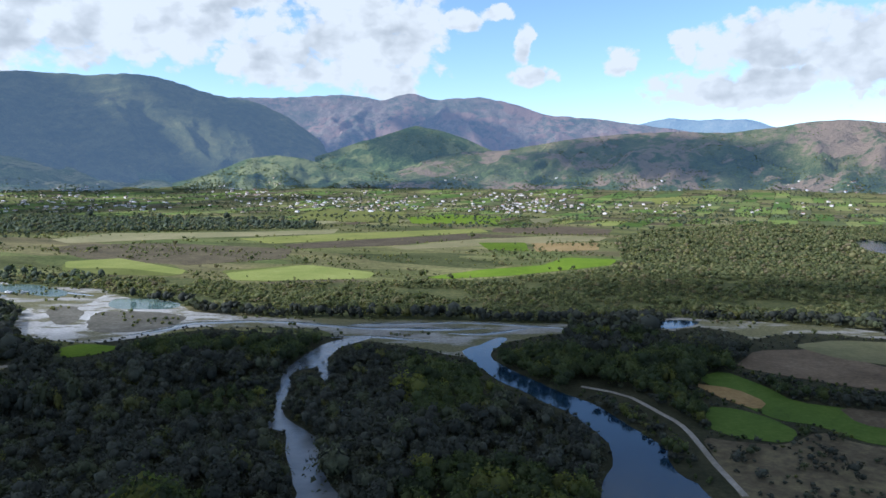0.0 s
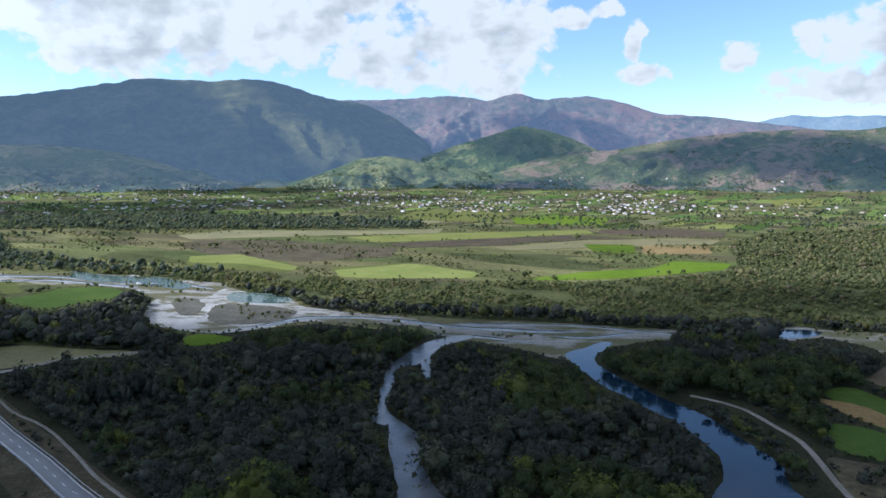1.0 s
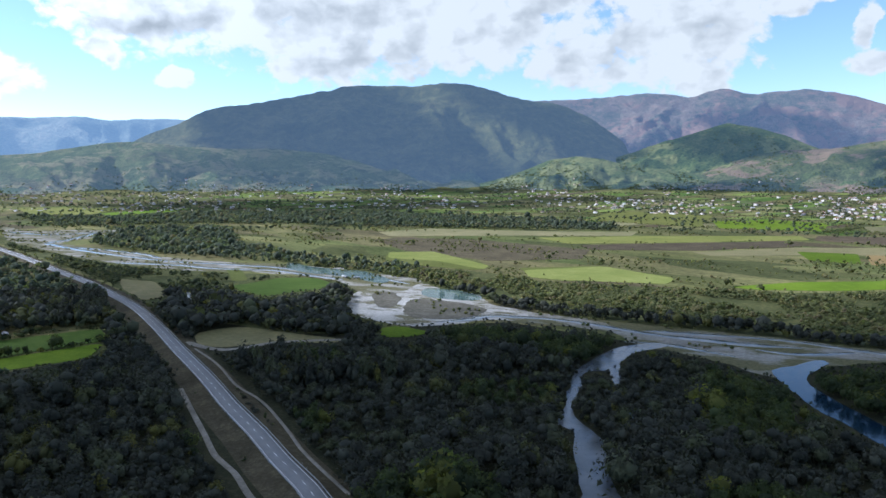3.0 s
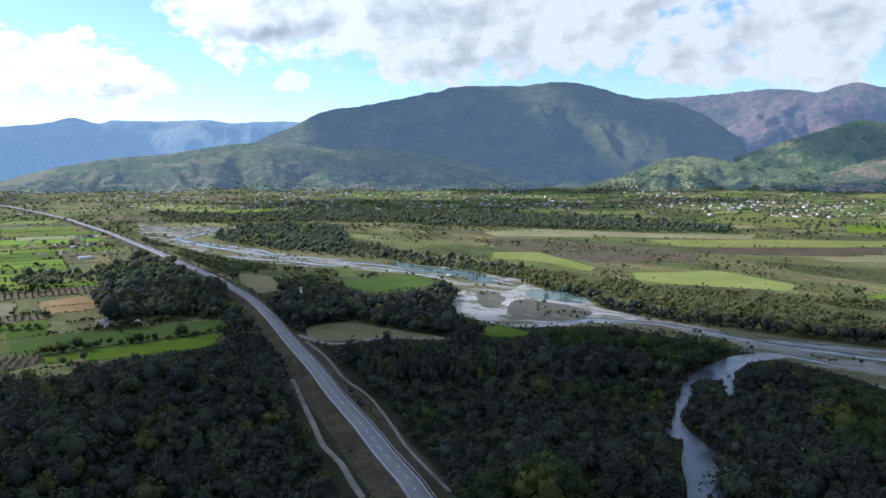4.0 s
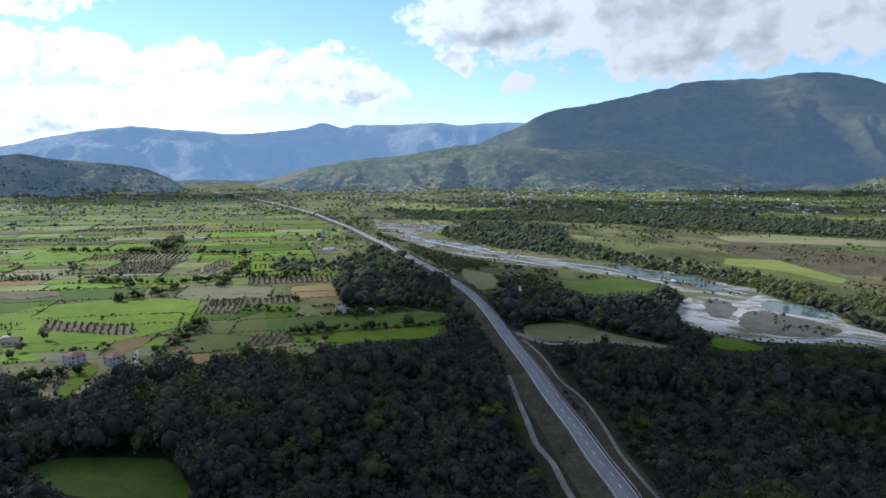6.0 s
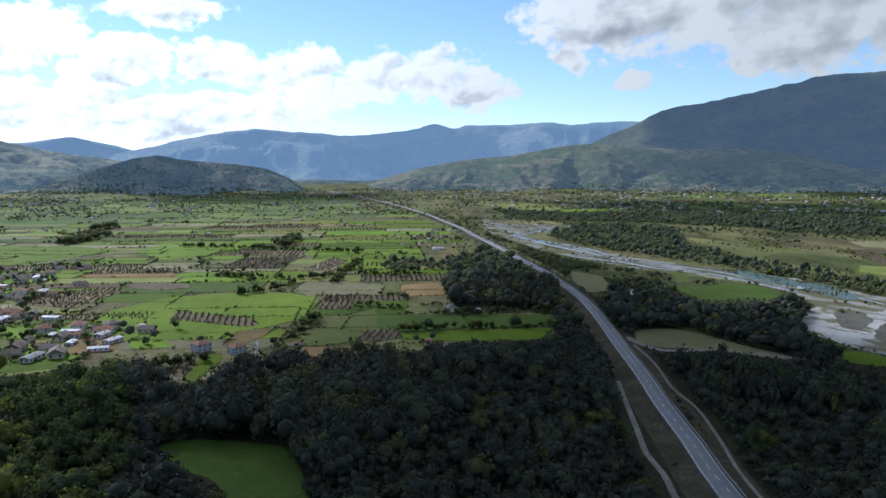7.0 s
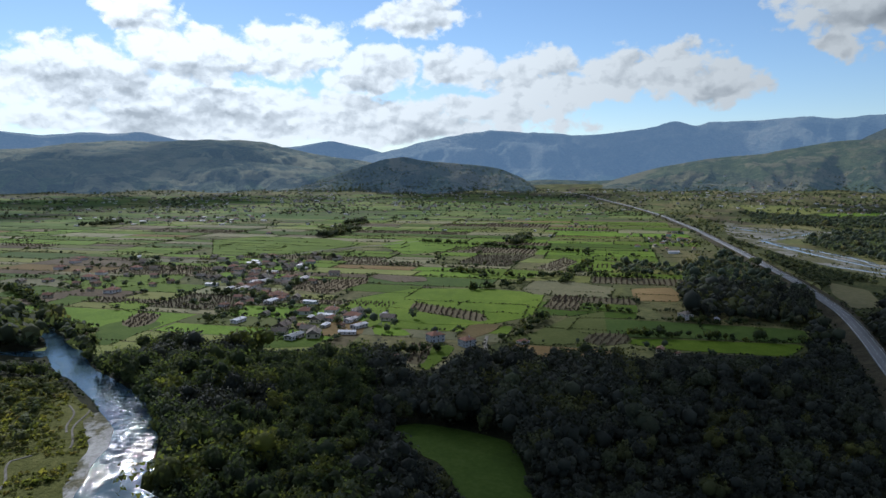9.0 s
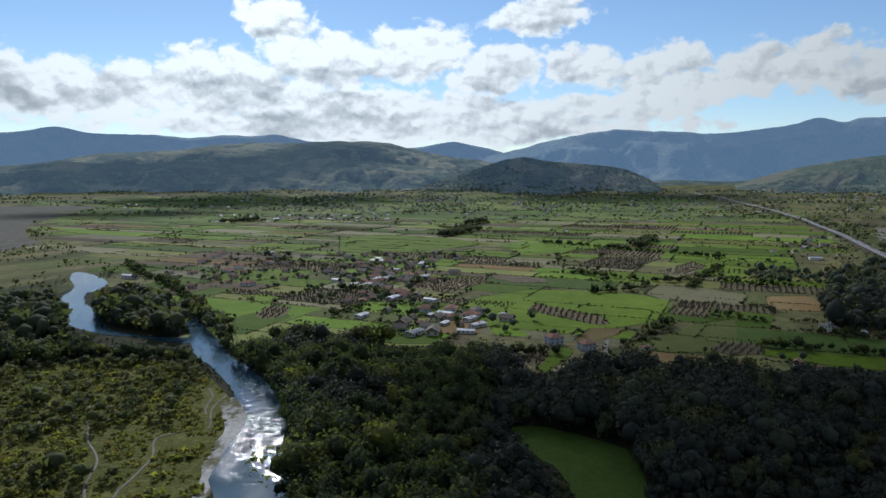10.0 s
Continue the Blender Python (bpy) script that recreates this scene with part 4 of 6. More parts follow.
def cumulus(cx, cy, rx, ry, turn=0.0, z=0.0, seed=1, high=2400.0, solid=0.8):
    """A cumulus that shades the ground round (cx, cy): heaped rounded puffs over a flatter base."""
    r = np.random.default_rng(seed)
    vs, fs, count = [], [], 0
    puffs = [(0.0, 0.0, solid)]
    for _ in range(44):
        k, q = r.uniform(0, 2 * math.pi), r.uniform(0.25, 1.12)
        puffs.append((q * math.cos(k), q * math.sin(k), r.uniform(0.16, 0.42) * (1.25 - 0.75 * q)))
    ca, sa = math.cos(radians(turn)), math.sin(radians(turn))
    for px, py, pr in puffs:
        bm = bmesh.new()
        bmesh.ops.create_icosphere(bm, subdivisions=2, radius=1.0)
        for v in bm.verts:
            d = 1 + 0.28 * noise.fractal(v.co * 1.8 + Vector((px * 9 + seed, py * 9, pr * 5)), 1.0, 2.0, 3)
            x, y, zz = v.co.x * d * pr + px, v.co.y * d * pr + py, v.co.z * d * pr
            x, y = x * rx, y * ry
            vs.append((x * ca - y * sa, x * sa + y * ca, zz * min(rx, ry) * (0.45 if zz > 0 else 0.2)))
        fs += [[count + v.index for v in f.verts] for f in bm.faces]
        count += len(bm.verts)
        bm.free()
    ob = part("cumulus_cloud", vs, fs, CLOUD)
    for p in ob.data.polygons:
        p.use_smooth = True
    ob.location = Vector((cx, cy, z)) + SUN_WAY * ((high - z) / SUN_WAY.z)
    return tagged(ob, "white cumulus cloud that shades the valley", "cloud", "cumulus clouds")


def at(heading, r):
    return -r * math.sin(radians(heading)), r * math.cos(radians(heading))


# unseen clouds added to throw shade; the one at heading 12 darkens a turned-away flank
SHADES = [(-30, 222, 360, 285, 12, 0), (-372, 262, 75, 62, 60, 0), (165, 285, 130, 110, 0, 0), (-445, 395, 215, 85, -26, 0), (330, 585, 260, 60, 0, 0), (*at(35.5, 3950), 700, 480, 36, 420), (*at(12, 4050), 300, 250, 12, 260), (*at(-18, 3450), 560, 330, -18, 130),
          (*at(33, 2200), 640, 300, 33, 20), (*at(14, 2500), 300, 110, 12, 20), (*at(25, 2950), 420, 200, 25, 40), (*at(102, 2450), 560, 260, 102, 30), (*at(74, 2650), 420, 240, 74, 40), (*at(81, 3050), 230, 200, 81, 60), (*at(110, 3400), 700, 400, 110, 80), (*at(-1, 4400), 330, 200, 0, 360), (*at(4, 3100), 330, 110, 0, 50),
          (*at(35, 3330), 480, 200, 35, 90), (*at(62, 4400), 500, 260, 62, 220), (*at(97, 3700), 330, 300, 97, 150), (*at(0, 3800), 300, 170, 0, 170), (*at(112, 1900), 330, 120, 112, 0), (*at(45, 2300), 300, 110, 45, 10)]
for k, (cx, cy, rx, ry, turn, z) in enumerate(SHADES):
    cumulus(cx, cy, rx, ry, turn, z, seed=k + 1, solid=1.0 if z > 90 else 0.8)

# ---- rivers, gravel, fields ----
def land(name, points, z, mat, label, category, **more):
    return tagged(slab(name, points, z, mat, **more), label, category, kind="structure")


for k, (name, pts) in enumerate((("river_gravel", GRAVEL_BED), ("gravel_bar", GRAVEL_BAR), ("river_gravel", GRAVEL_UP), ("river_gravel", GRAVEL_EAST), ("gravel_shore", SHORE_WEST))):
    land(name, pts, 0.14 + 0.01 * k, GRAVEL_WEEDY if pts in (GRAVEL_UP, GRAVEL_BED, GRAVEL_EAST) else GRAVEL, "pale grey river gravel, bare and wind-dried", "gravel", ragged=3.0, seed=k)
land("wood_floor", ZONE_WOOD, 0.03, WOOD_GROUND, "dark brown-green ground under the riverside wood", "ground", smooth=False)
land("thicket_floor", ZONE_ROAD_RIVER, 0.06, SCRUB_FLOOR, "rough dark grass between bushes", "grassland", ragged=4.0)
land("scrub_floor", ZONE_NORTH_SCRUB, 0.05, SCRUB_FLOOR, "rough olive grass under willow scrub", "grassland", ragged=6.0, step=20.0)
land("floodplain", FLOODPLAIN, 0.14, SILT, "bare brown gravel flood plain", "gravel", ragged=6.0)
for k, pts in enumerate((BAR_ISLE_A, BAR_ISLE_B)):
    land("gravel_island", pts, 0.3, SILT, "low brown-grey scrub island in the gravel", "island", ragged=3.0, seed=k + 20)
for k, pts in enumerate((STREAM, RIVER_EAST, INLET, CHANNEL_C, RIVER_FAR_EAST, RIVER_WEST, CHANNEL_WEST, POND_SMALL)):
    land("water", pts, 0.22 + 0.012 * k, RAPID if pts in (RIVER_WEST, CHANNEL_WEST) else STREAM_WATER if pts in (STREAM, INLET, POND_SMALL) else WATER, "rippled blue-grey river water", "river", ragged=2.0, seed=k + 30)
def braid(points, seed):
    """A shallow channel of uneven width over the gravel."""
    c = line_points(points, 6.0)
    w = np.array([2.6 + np.hypot(x, y) / 320 + 1.8 * noise.noise((x * 0.02, y * 0.02, seed)) for x, y in c]) * np.clip(np.minimum(np.arange(len(c)), np.arange(len(c))[::-1]) / 4 + 0.25, 0, 1)
    c = c + np.array([[3.0 * noise.noise((x * 0.03, y * 0.03, seed + 4)), 3.0 * noise.noise((x * 0.03, y * 0.03, seed + 8))] for x, y in c])
    t = np.gradient(c, axis=0)
    t /= np.linalg.norm(t, axis=1)[:, None]
    nrm = np.stack([-t[:, 1], t[:, 0]], 1)
    v = np.stack([np.column_stack([c + nrm * w[:, None] * k, floor_z(c[:, 0], c[:, 1]) + z]) for k, z in ((-1, 0.1), (-0.96, 0.21), (0.96, 0.21), (1, 0.1))], 1).reshape(-1, 3)
    i = (np.arange(len(c) - 1)[:, None] * 4 + np.arange(3)[None]).ravel()
    ob = part("water_channel", v, np.stack([i, i + 4, i + 5, i + 1], 1)[:, ::-1].copy(), BRAID)
    tagged(ob, "shallow braided river channel over pale gravel", "river", kind="structure")


for k, pts in enumerate(BRAIDS):
    braid(pts, k * 3.7 + 1)
land("water", POOL_UP, 0.26, SHALLOW, "still grey-green river pool", "pool", ragged=2.0)
land("water", POND_FIELD, 0.2, BRAID, "small glinting pond among scrub", "pond", ragged=1.0)
land("west_bank", ZONE_WEST_SCRUB, 0.08, OLIVE, "olive-yellow scrub grassland on the river bank", "grassland", ragged=3.0)
land("water", POOL, 0.24, SHALLOW, "still turquoise pool on the gravel bar", "pool", ragged=2.0)
KIND = {"green": "bright green grass field", "meadow": "sunlit yellow-green meadow", "pale": "pale dry grass field", "straw": "ochre stubble field", "plough": "brown ploughed field", "rough": "pasture in shade-darkened green", "heath": "dark brown burnt heath", "stook": "harvested maize field with stooks"}
def soft_corners(points):
    """Cut the corners of a field a little."""
    p, res = np.array(points, float), []
    for i in range(len(p)):
        e = p[(i + 1) % len(p)] - p[i]
        w = min(5.0 / np.linalg.norm(e), 0.2)
        res += [p[i] + e * w, p[i] + e * (1 - w)]
    return res


for k, (kind, pts) in enumerate(FIELDS):
    tagged(slab("field", soft_corners(pts), 0.16 + 0.0015 * k, LAND[kind], 14.0, 0, 0.4, False, k), KIND[kind] + " between hedges and tracks", "field", "fields of the valley", "structure")

# strips of field between the hand-laid ones, along and across the road
ALONG, ACROSS = np.array((-0.90, 0.436)), np.array((0.436, 0.90))
STRIPS, EDGES = [], []


def split(u0, u1, v0, v1, r):
    w, h = u1 - u0, v1 - v0
    c = ALONG * (u0 + u1) / 2 + ACROSS * (v0 + v1) / 2
    size = 85 + 0.03 * np.hypot(*c)
    if max(w * 2.9, h) < size * r.uniform(0.9, 1.9):
        STRIPS.append((u0, u1, v0, v1))
        return
    f = r.uniform(0.36, 0.64)
    if w * 2.6 > h:
        m = u0 + w * f
        EDGES.append((m, v0, m, v1))
        split(u0, m, v0, v1, r), split(m, u1, v0, v1, r)
    else:
        m = v0 + h * f
        EDGES.append((u0, m, u1, m))
        split(u0, u1, v0, m, r), split(u0, u1, m, v1, r)


split(250, 3400, -2500, 500, np.random.default_rng(11))
split(-1800, 2600, 900, 2900, np.random.default_rng(12))


def to_plan(u, v):
    return ALONG * u + ACROSS * v


KINDS = ["green"] * 10 + ["meadow"] * 5 + ["pale"] * 3 + ["plough"] * 2 + ["straw"] + ["stook"] * 3 + ["rough"] * 2
pick = np.random.default_rng(13)
far_v, far_f, laid = [], [], 0
STOOK_FIELDS = [p for kind, p in FIELDS if kind == "stook"]
STRIPS.sort(key=lambda q: np.hypot(*to_plan((q[0] + q[1]) / 2, (q[2] + q[3]) / 2)))
for u0, u1, v0, v1 in STRIPS:
    c = to_plan((u0 + u1) / 2, (v0 + v1) / 2)
    kind, g, keep = KINDS[pick.integers(0, len(KINDS))], pick.uniform(0.5, 1.6), pick.uniform(0, 1)
    cx, cy = np.array([c[0]]), np.array([c[1]])
    # duller crops north of the river, standing in for haze
    if c[1] > 1350:
        kind = {"green": "rough", "stook": "pale", "plough": "heath"}.get(kind, kind)
    north = c[1] > 1350 and -1900 < c[0] < 1300 and np.hypot(*c) < 3000
    if not (inside(ZONE_PLAIN, cx, cy)[0] or (north and keep < 0.6)) or np.hypot(*c) > 3250 or any(inside(p, cx, cy)[0] for _, p in FIELDS) or inside(FLOODPLAIN, cx, cy)[0]:
        continue
    pts = [to_plan(a, b) for a, b in ((u0 + g, v0 + g), (u1 - g, v0 + g), (u1 - g, v1 - g), (u0 + g, v1 - g))]
    if laid < 240:
        tagged(slab("field", pts, 0.1, LAND[kind], 14.0, 0, 0.4, False), KIND[kind] + " in a patchwork of strips", "field", "fields of the valley", "structure")
        laid += 1
        if kind == "stook":
            STOOK_FIELDS.append(pts)
    else:
        b = len(far_v)
        far_v += [(x, y, 0.1 + float(floor_z(x, y))) for x, y in pts]
        far_f.append((b, b + 1, b + 2, b + 3))


def build_patchwork(n, co):
    r = n.add("ShaderNodeNewGeometry").outputs["Random Per Island"]
    # strip colours greyed a little, haze mixed into them
    col = n.ramp(r, [(0.0, (0.06, 0.1, 0.026)), (0.25, (0.1, 0.145, 0.034)), (0.45, (0.155, 0.185, 0.05)), (0.6, (0.15, 0.15, 0.06)), (0.75, (0.055, 0.095, 0.02)), (0.88, (0.1, 0.085, 0.055)), (1.0, (0.065, 0.105, 0.03))])
    a, b = n.noise(co, 0.02, 5.0), n.noise(co, 0.3, 4.0)
    surface(n, n.mix(1.0, col, n.ramp(n.math("MULTIPLY_ADD", a, 0.5, n.math("MULTIPLY", b, 0.5)), [(0.3, (0.6, 0.6, 0.6)), (0.7, (1.3, 1.3, 1.3))]), "MULTIPLY"), 0.95, b, 0.4)


tagged(part("field_patchwork", far_v, far_f, material("field_patchwork", build_patchwork)), "far patchwork of green and straw strips", "fields", kind="stuff")

# ---- roads ----
def road():
    line = np.vstack([[(95, 0), (-20, 92)], np.array(ROAD, float)])
    c = line_points(line, 14.0)
    bank = ribbon("embankment", c, [(-13, 0.03), (-8.5, 0.1), (-4.8, 1.45), (4.8, 1.45), (9.5, 0.1), (13, 0.03)], VERGE)
    tagged(bank, "dry grass embankment under the road", "embankment", kind="structure")
    top = ribbon("road", c, [(-3.9, 1.3), (-3.8, 1.6), (3.8, 1.6), (3.9, 1.3)], ASPHALT)
    tagged(top, "two-lane grey asphalt country road with white lines", "road", kind="structure")
    for o in (-3.2, 3.2):
        ribbon("edge_line", c, [(o - 0.09, 1.612), (o + 0.09, 1.612)], PAINT, top, "white edge line")
    t = np.gradient(c, axis=0)
    t /= np.linalg.norm(t, axis=1)[:, None]
    side = np.stack([-t[:, 1], t[:, 0]], 1)
    d = np.hypot(c[:, 0], c[:, 1])
    # dashes of the middle line, on the stretch that lies nearest
    fine = line_points(line, 1.0)
    run = np.concatenate([[0], np.cumsum(np.linalg.norm(np.diff(fine, axis=0), axis=1))])
    at_s = lambda s: np.array([np.interp(s, run, fine[:, 0]), np.interp(s, run, fine[:, 1])])
    for s in np.arange(150, 1000, 9.0):
        a, b = at_s(s), at_s(s + 3.2)
        u = (b - a) / np.linalg.norm(b - a)
        w = np.array((-u[1], u[0])) * 0.09
        part("lane_dash", [(*p, 1.615) for p in (a - w, b - w, b + w, a + w)], [(0, 1, 2, 3)], PAINT, top)
    # guard rails
    post_v, post_f = box(-0.06, 0.06, -0.06, 0.06, 1.3, 2.25)
    post_mesh = mesh_from("post", post_v, post_f, STEEL)
    for o in (-4.1, 4.1):
        rail = ribbon("guard_rail", c, [(o - 0.05, 2.02), (o - 0.09, 2.12), (o - 0.02, 2.2), (o - 0.09, 2.28), (o, 2.36), (o + 0.05, 2.2), (o + 0.05, 2.02)], STEEL)
        tagged(rail, "galvanised steel guard rail along the road", "guard rail", kind="structure")
        for s in np.arange(140, 640, 4.0):
            a, b = at_s(s), at_s(s + 1)
            u = b - a
            p = new("post", post_mesh)
            p.parent = rail
            p.location = (a[0] - u[1] * o, a[1] + u[0] * o, 0)
    return c, top


ROAD_LINE, ROAD_TOP = road()
for name, pts, w in (("dirt_track", ROAD_TRACK_L, 1.15), ("dirt_track", ROAD_TRACK_R, 0.7), ("dirt_track", ROAD_TRACK_E, 1.2), ("lane", ROAD_LANE, 1.1), ("lane", ROAD_LANE_F, 2.0), ("dirt_track", ROAD_SIDE, 2.5), *(("footpath", p, 0.45) for p in SCRUB_PATHS)):
    if name == "footpath":
        pts = line_points(pts, 3.0)
        pts = pts + np.column_stack([np.sin(pts[:, 1] / 4.5), np.cos(pts[:, 0] / 5.5)]) * 1.1
    tagged(ribbon(name, line_points(pts, 6.0), [(-w, 0.1), (-w * 0.8, 0.3), (w * 0.8, 0.3), (w, 0.1)], DIRT), "pale unpaved dirt track beside trees", "track", kind="structure")

# ---- trees ----
def ball(level):
    bm = bmesh.new()
    bmesh.ops.create_icosphere(bm, subdivisions=level, radius=1.0)
    v, f = np.array([p.co for p in bm.verts]), np.array([[p.index for p in q.verts] for q in bm.faces])
    bm.free()
    return v, f


BALLS = {k: ball(k) for k in (1, 2)}
BALLS[0] = (np.array([(1, 0, 0), (0, 1, 0), (-1, 0, 0), (0, -1, 0), (0, 0, 1), (0, 0, -1)], float), np.array([(0, 1, 4), (1, 2, 4), (2, 3, 4), (3, 0, 4), (1, 0, 5), (2, 1, 5), (3, 2, 5), (0, 3, 5)]))


def crown_template(seed, sprays, rx, rz, size, lobes=6, cores=4, core=1, full=0.74):
    """A crown: an uneven inner mass of a few rounded lobes, and leaf sprays standing off it. Gives vertices, triangles and soft normals."""
    r = np.random.default_rng(seed)
    c = r.normal(0, 0.36, (lobes, 3)) * (rx, rx, rz * 0.8)
    c[:, 2] = np.abs(c[:, 2]) * 0.9
    rad = r.uniform(0.45, 0.68, lobes)
    scale = np.array((rx, rx, rz))
    vs, fs, ns, base = [], [], [], 0
    bv, bf = BALLS[core]
    for k in range(min(lobes, cores)):
        dent = np.array([1 + 0.3 * noise.noise((p[0] * 2 + seed, p[1] * 2 + k, p[2] * 2)) for p in bv])
        vs.append(c[k] + bv * dent[:, None] * rad[k] * (full if cores > 1 else 1.2) * scale)
        fs.append(bf + base)
        ns.append(bv)
        base += len(bv)
    pick = r.integers(0, lobes, sprays)
    d = r.normal(size=(sprays, 3))
    d[:, 2] += 0.35
    d /= np.linalg.norm(d, axis=1)[:, None]
    p = c[pick] + d * rad[pick][:, None] * scale * r.uniform(0.72, 1.15, sprays)[:, None] * (1 if full < 0.8 else 0.98)
    nrm = d + r.normal(0, 0.55, (sprays, 3))
    nrm /= np.linalg.norm(nrm, axis=1)[:, None]
    u = np.cross(nrm, r.normal(size=(sprays, 3)))
    u /= np.linalg.norm(u, axis=1)[:, None]
    w = np.cross(nrm, u)
    s = size * r.uniform(0.6, 1.4, sprays)[:, None]
    k = lambda: r.uniform(0.6, 1.25, (sprays, 1))
    vs.append(np.stack([p - u * s * k() - w * s * k() * 0.6, p + u * s * k() - w * s * k() * 0.6, p + w * s * k() * 1.2], 1).reshape(-1, 3))
    fs.append(np.arange(3 * sprays).reshape(-1, 3) + base)
    soft = d + 0.45 * nrm
    ns.append(np.repeat(soft / np.linalg.norm(soft, axis=1)[:, None], 3, axis=0))
    v = np.vstack(vs)
    v[:, 2] += rz * 0.85
    return v, np.vstack(fs), np.vstack(ns)


def trunk_template(h, r0, sides=5):
    a = np.arange(sides) * 2 * math.pi / sides
    v = np.vstack([np.column_stack([np.cos(a) * r, np.sin(a) * r, np.full(sides, z)]) for z, r in ((-0.3, r0 * 1.3), (h * 0.4, r0), (h, r0 * 0.35))])
    q = np.vstack([[k * sides + i, k * sides + (i + 1) % sides, (k + 1) * sides + (i + 1) % sides, (k + 1) * sides + i] for k in range(2) for i in range(sides)])
    return v, q


def stand(name, x, y, h, templates, mat, label, category, seed, z=None):
    """A stand of many trees in one mesh."""
    r = np.random.default_rng(seed)
    pick, turn, tint = r.integers(0, len(templates), len(x)), r.uniform(0, 6.283, len(x)), r.uniform(0, 1, len(x))
    z = floor_z(x, y) if z is None else z
    vs, fs, ts, ns, base = [], [], [], [], 0
    for k, (tv, tf, tn) in enumerate(templates):
        m = np.where(pick == k)[0]
        if not len(m):
            continue
        c, s = np.cos(turn[m])[:, None], np.sin(turn[m])[:, None]
        sc = h[m][:, None]
        sq = r.uniform(0.85, 1.25, (len(m), 1))
        v = np.stack([(tv[:, 0] * c - tv[:, 1] * s) * sc * sq + x[m][:, None], (tv[:, 0] * s + tv[:, 1] * c) * sc * sq + y[m][:, None], tv[:, 2] * sc + z[m][:, None]], -1).reshape(-1, 3)
        ns.append(np.stack([tn[:, 0] * c - tn[:, 1] * s, tn[:, 0] * s + tn[:, 1] * c, np.broadcast_to(tn[:, 2], (len(m), len(tn)))], -1).reshape(-1, 3))
        fs.append((tf[None] + (np.arange(len(m)) * len(tv))[:, None, None]).reshape(-1, 3) + base)
        vs.append(v)
        ts.append(np.repeat(tint[m], len(tv)))
        base += len(v)
    ob = part(name, np.vstack(vs), np.vstack(fs), mat, tint=np.concatenate(ts), normals=np.vstack(ns))
    return tagged(ob, label, category, kind="stuff")


def scatter(spacing, r0, r1, a0, a1, seed):
    """Uneven places in a sector round the camera's foot."""
    r = np.random.default_rng(seed)
    n = int(0.5 * (r1 ** 2 - r0 ** 2) * radians(a1 - a0) / spacing ** 2)
    # jittered grid, clipped to the sector
    ext = np.arange(-r1, r1, spacing)
    gx, gy = np.meshgrid(ext, ext)
    x, y = gx.ravel() + r.uniform(-0.48, 0.48, gx.size) * spacing, gy.ravel() + r.uniform(-0.48, 0.48, gx.size) * spacing
    d, a = np.hypot(x, y), np.degrees(np.arctan2(-x, y))
    m = (d > r0) & (d < r1) & (a > a0) & (a < a1)
    return x[m], y[m]


OPEN = [POOL_UP, POND_FIELD, STREAM, INLET, POND_SMALL, RIVER_EAST, GRAVEL_BED, GRAVEL_BAR, GRAVEL_UP, GRAVEL_EAST, RIVER_FAR_EAST, RIVER_WEST, CHANNEL_WEST, SHORE_WEST, FLOODPLAIN]
LINES = [(ROAD_LINE[::2] + (-1.5, -2.2), 10.0), (ROAD_TRACK_L, 5.5), (ROAD_TRACK_R, 4.5), (ROAD_TRACK_E, 6), (ROAD_LANE, 4), (ROAD_LANE_F, 4), (ROAD_SIDE, 5)] + [(p, 2.2) for p in SCRUB_PATHS] + [(CHANNEL_LINE, 9.0)]


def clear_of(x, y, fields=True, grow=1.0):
    bad = np.zeros(len(x), bool)
    for p in OPEN:
        bad |= inside(p, x, y)
    if fields:
        for _, p in FIELDS:
            bad |= inside(p, x, y)
    for p, w in LINES:
        bad |= near_line(p, x, y, w * grow)
    return ~bad


def sight_height(x, y, h, spare=2.2):
    """Cuts trees low where, seen from the camera, they would hide water, gravel, fields or tracks beyond."""
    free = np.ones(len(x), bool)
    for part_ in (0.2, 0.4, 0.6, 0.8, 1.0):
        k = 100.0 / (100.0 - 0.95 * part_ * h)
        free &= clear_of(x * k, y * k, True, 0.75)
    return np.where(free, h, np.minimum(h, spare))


def patchy(x, y, scale, seed):
    return np.array([noise.noise((a / scale, b / scale, seed)) for a, b in zip(x, y)])


T_NEAR = [crown_template(k, 240, 0.33 + 0.02 * k, 0.5, 0.042, 9, 5, 1, 0.72) for k in range(1, 7)]
T_MID = [crown_template(k, 50, 0.4, 0.46, 0.09, 5, 3) for k in range(11, 16)]
T_FAR = [crown_template(k, 20, 0.42, 0.46, 0.15, 4, 1) for k in range(21, 25)]
T_BUSH = [crown_template(k, 34, 0.62, 0.5, 0.12, 4, 2, 1, 0.8) for k in range(31, 36)]
T_MAT = [crown_template(k, 14, 1.15, 0.45, 0.4, 4, 2, 0) for k in range(46, 50)]
T_SPECK = [crown_template(k, 10, 0.55, 0.5, 0.24, 2, 1) for k in range(41, 45)]

T_DOT = [crown_template(k, 8, 0.6, 0.5, 0.26, 2, 1, 0) for k in range(71, 75)]

# woods round the river, up to the plain
x, y = scatter(6.1, 150, 620, -42, 128, 3)
m = clear_of(x, y) & ~inside(ZONE_PLAIN, x, y) & ~inside(ZONE_WEST_SCRUB, x, y) & ~inside(ZONE_NORTH_SCRUB, x, y)
x, y = x[m], y[m]
d = np.hypot(x, y)
h = 9.2 + 3.4 * patchy(x, y, 60, 1.0) + rng.uniform(-2.2, 2.8, len(x))
low = patchy(x, y, 110, 7.0) > 0.12
h[low] *= 0.68
tall = rng.uniform(0, 1, len(x)) < np.where(np.degrees(np.arctan2(-x, y)) > 55, 0.22, 0.1)
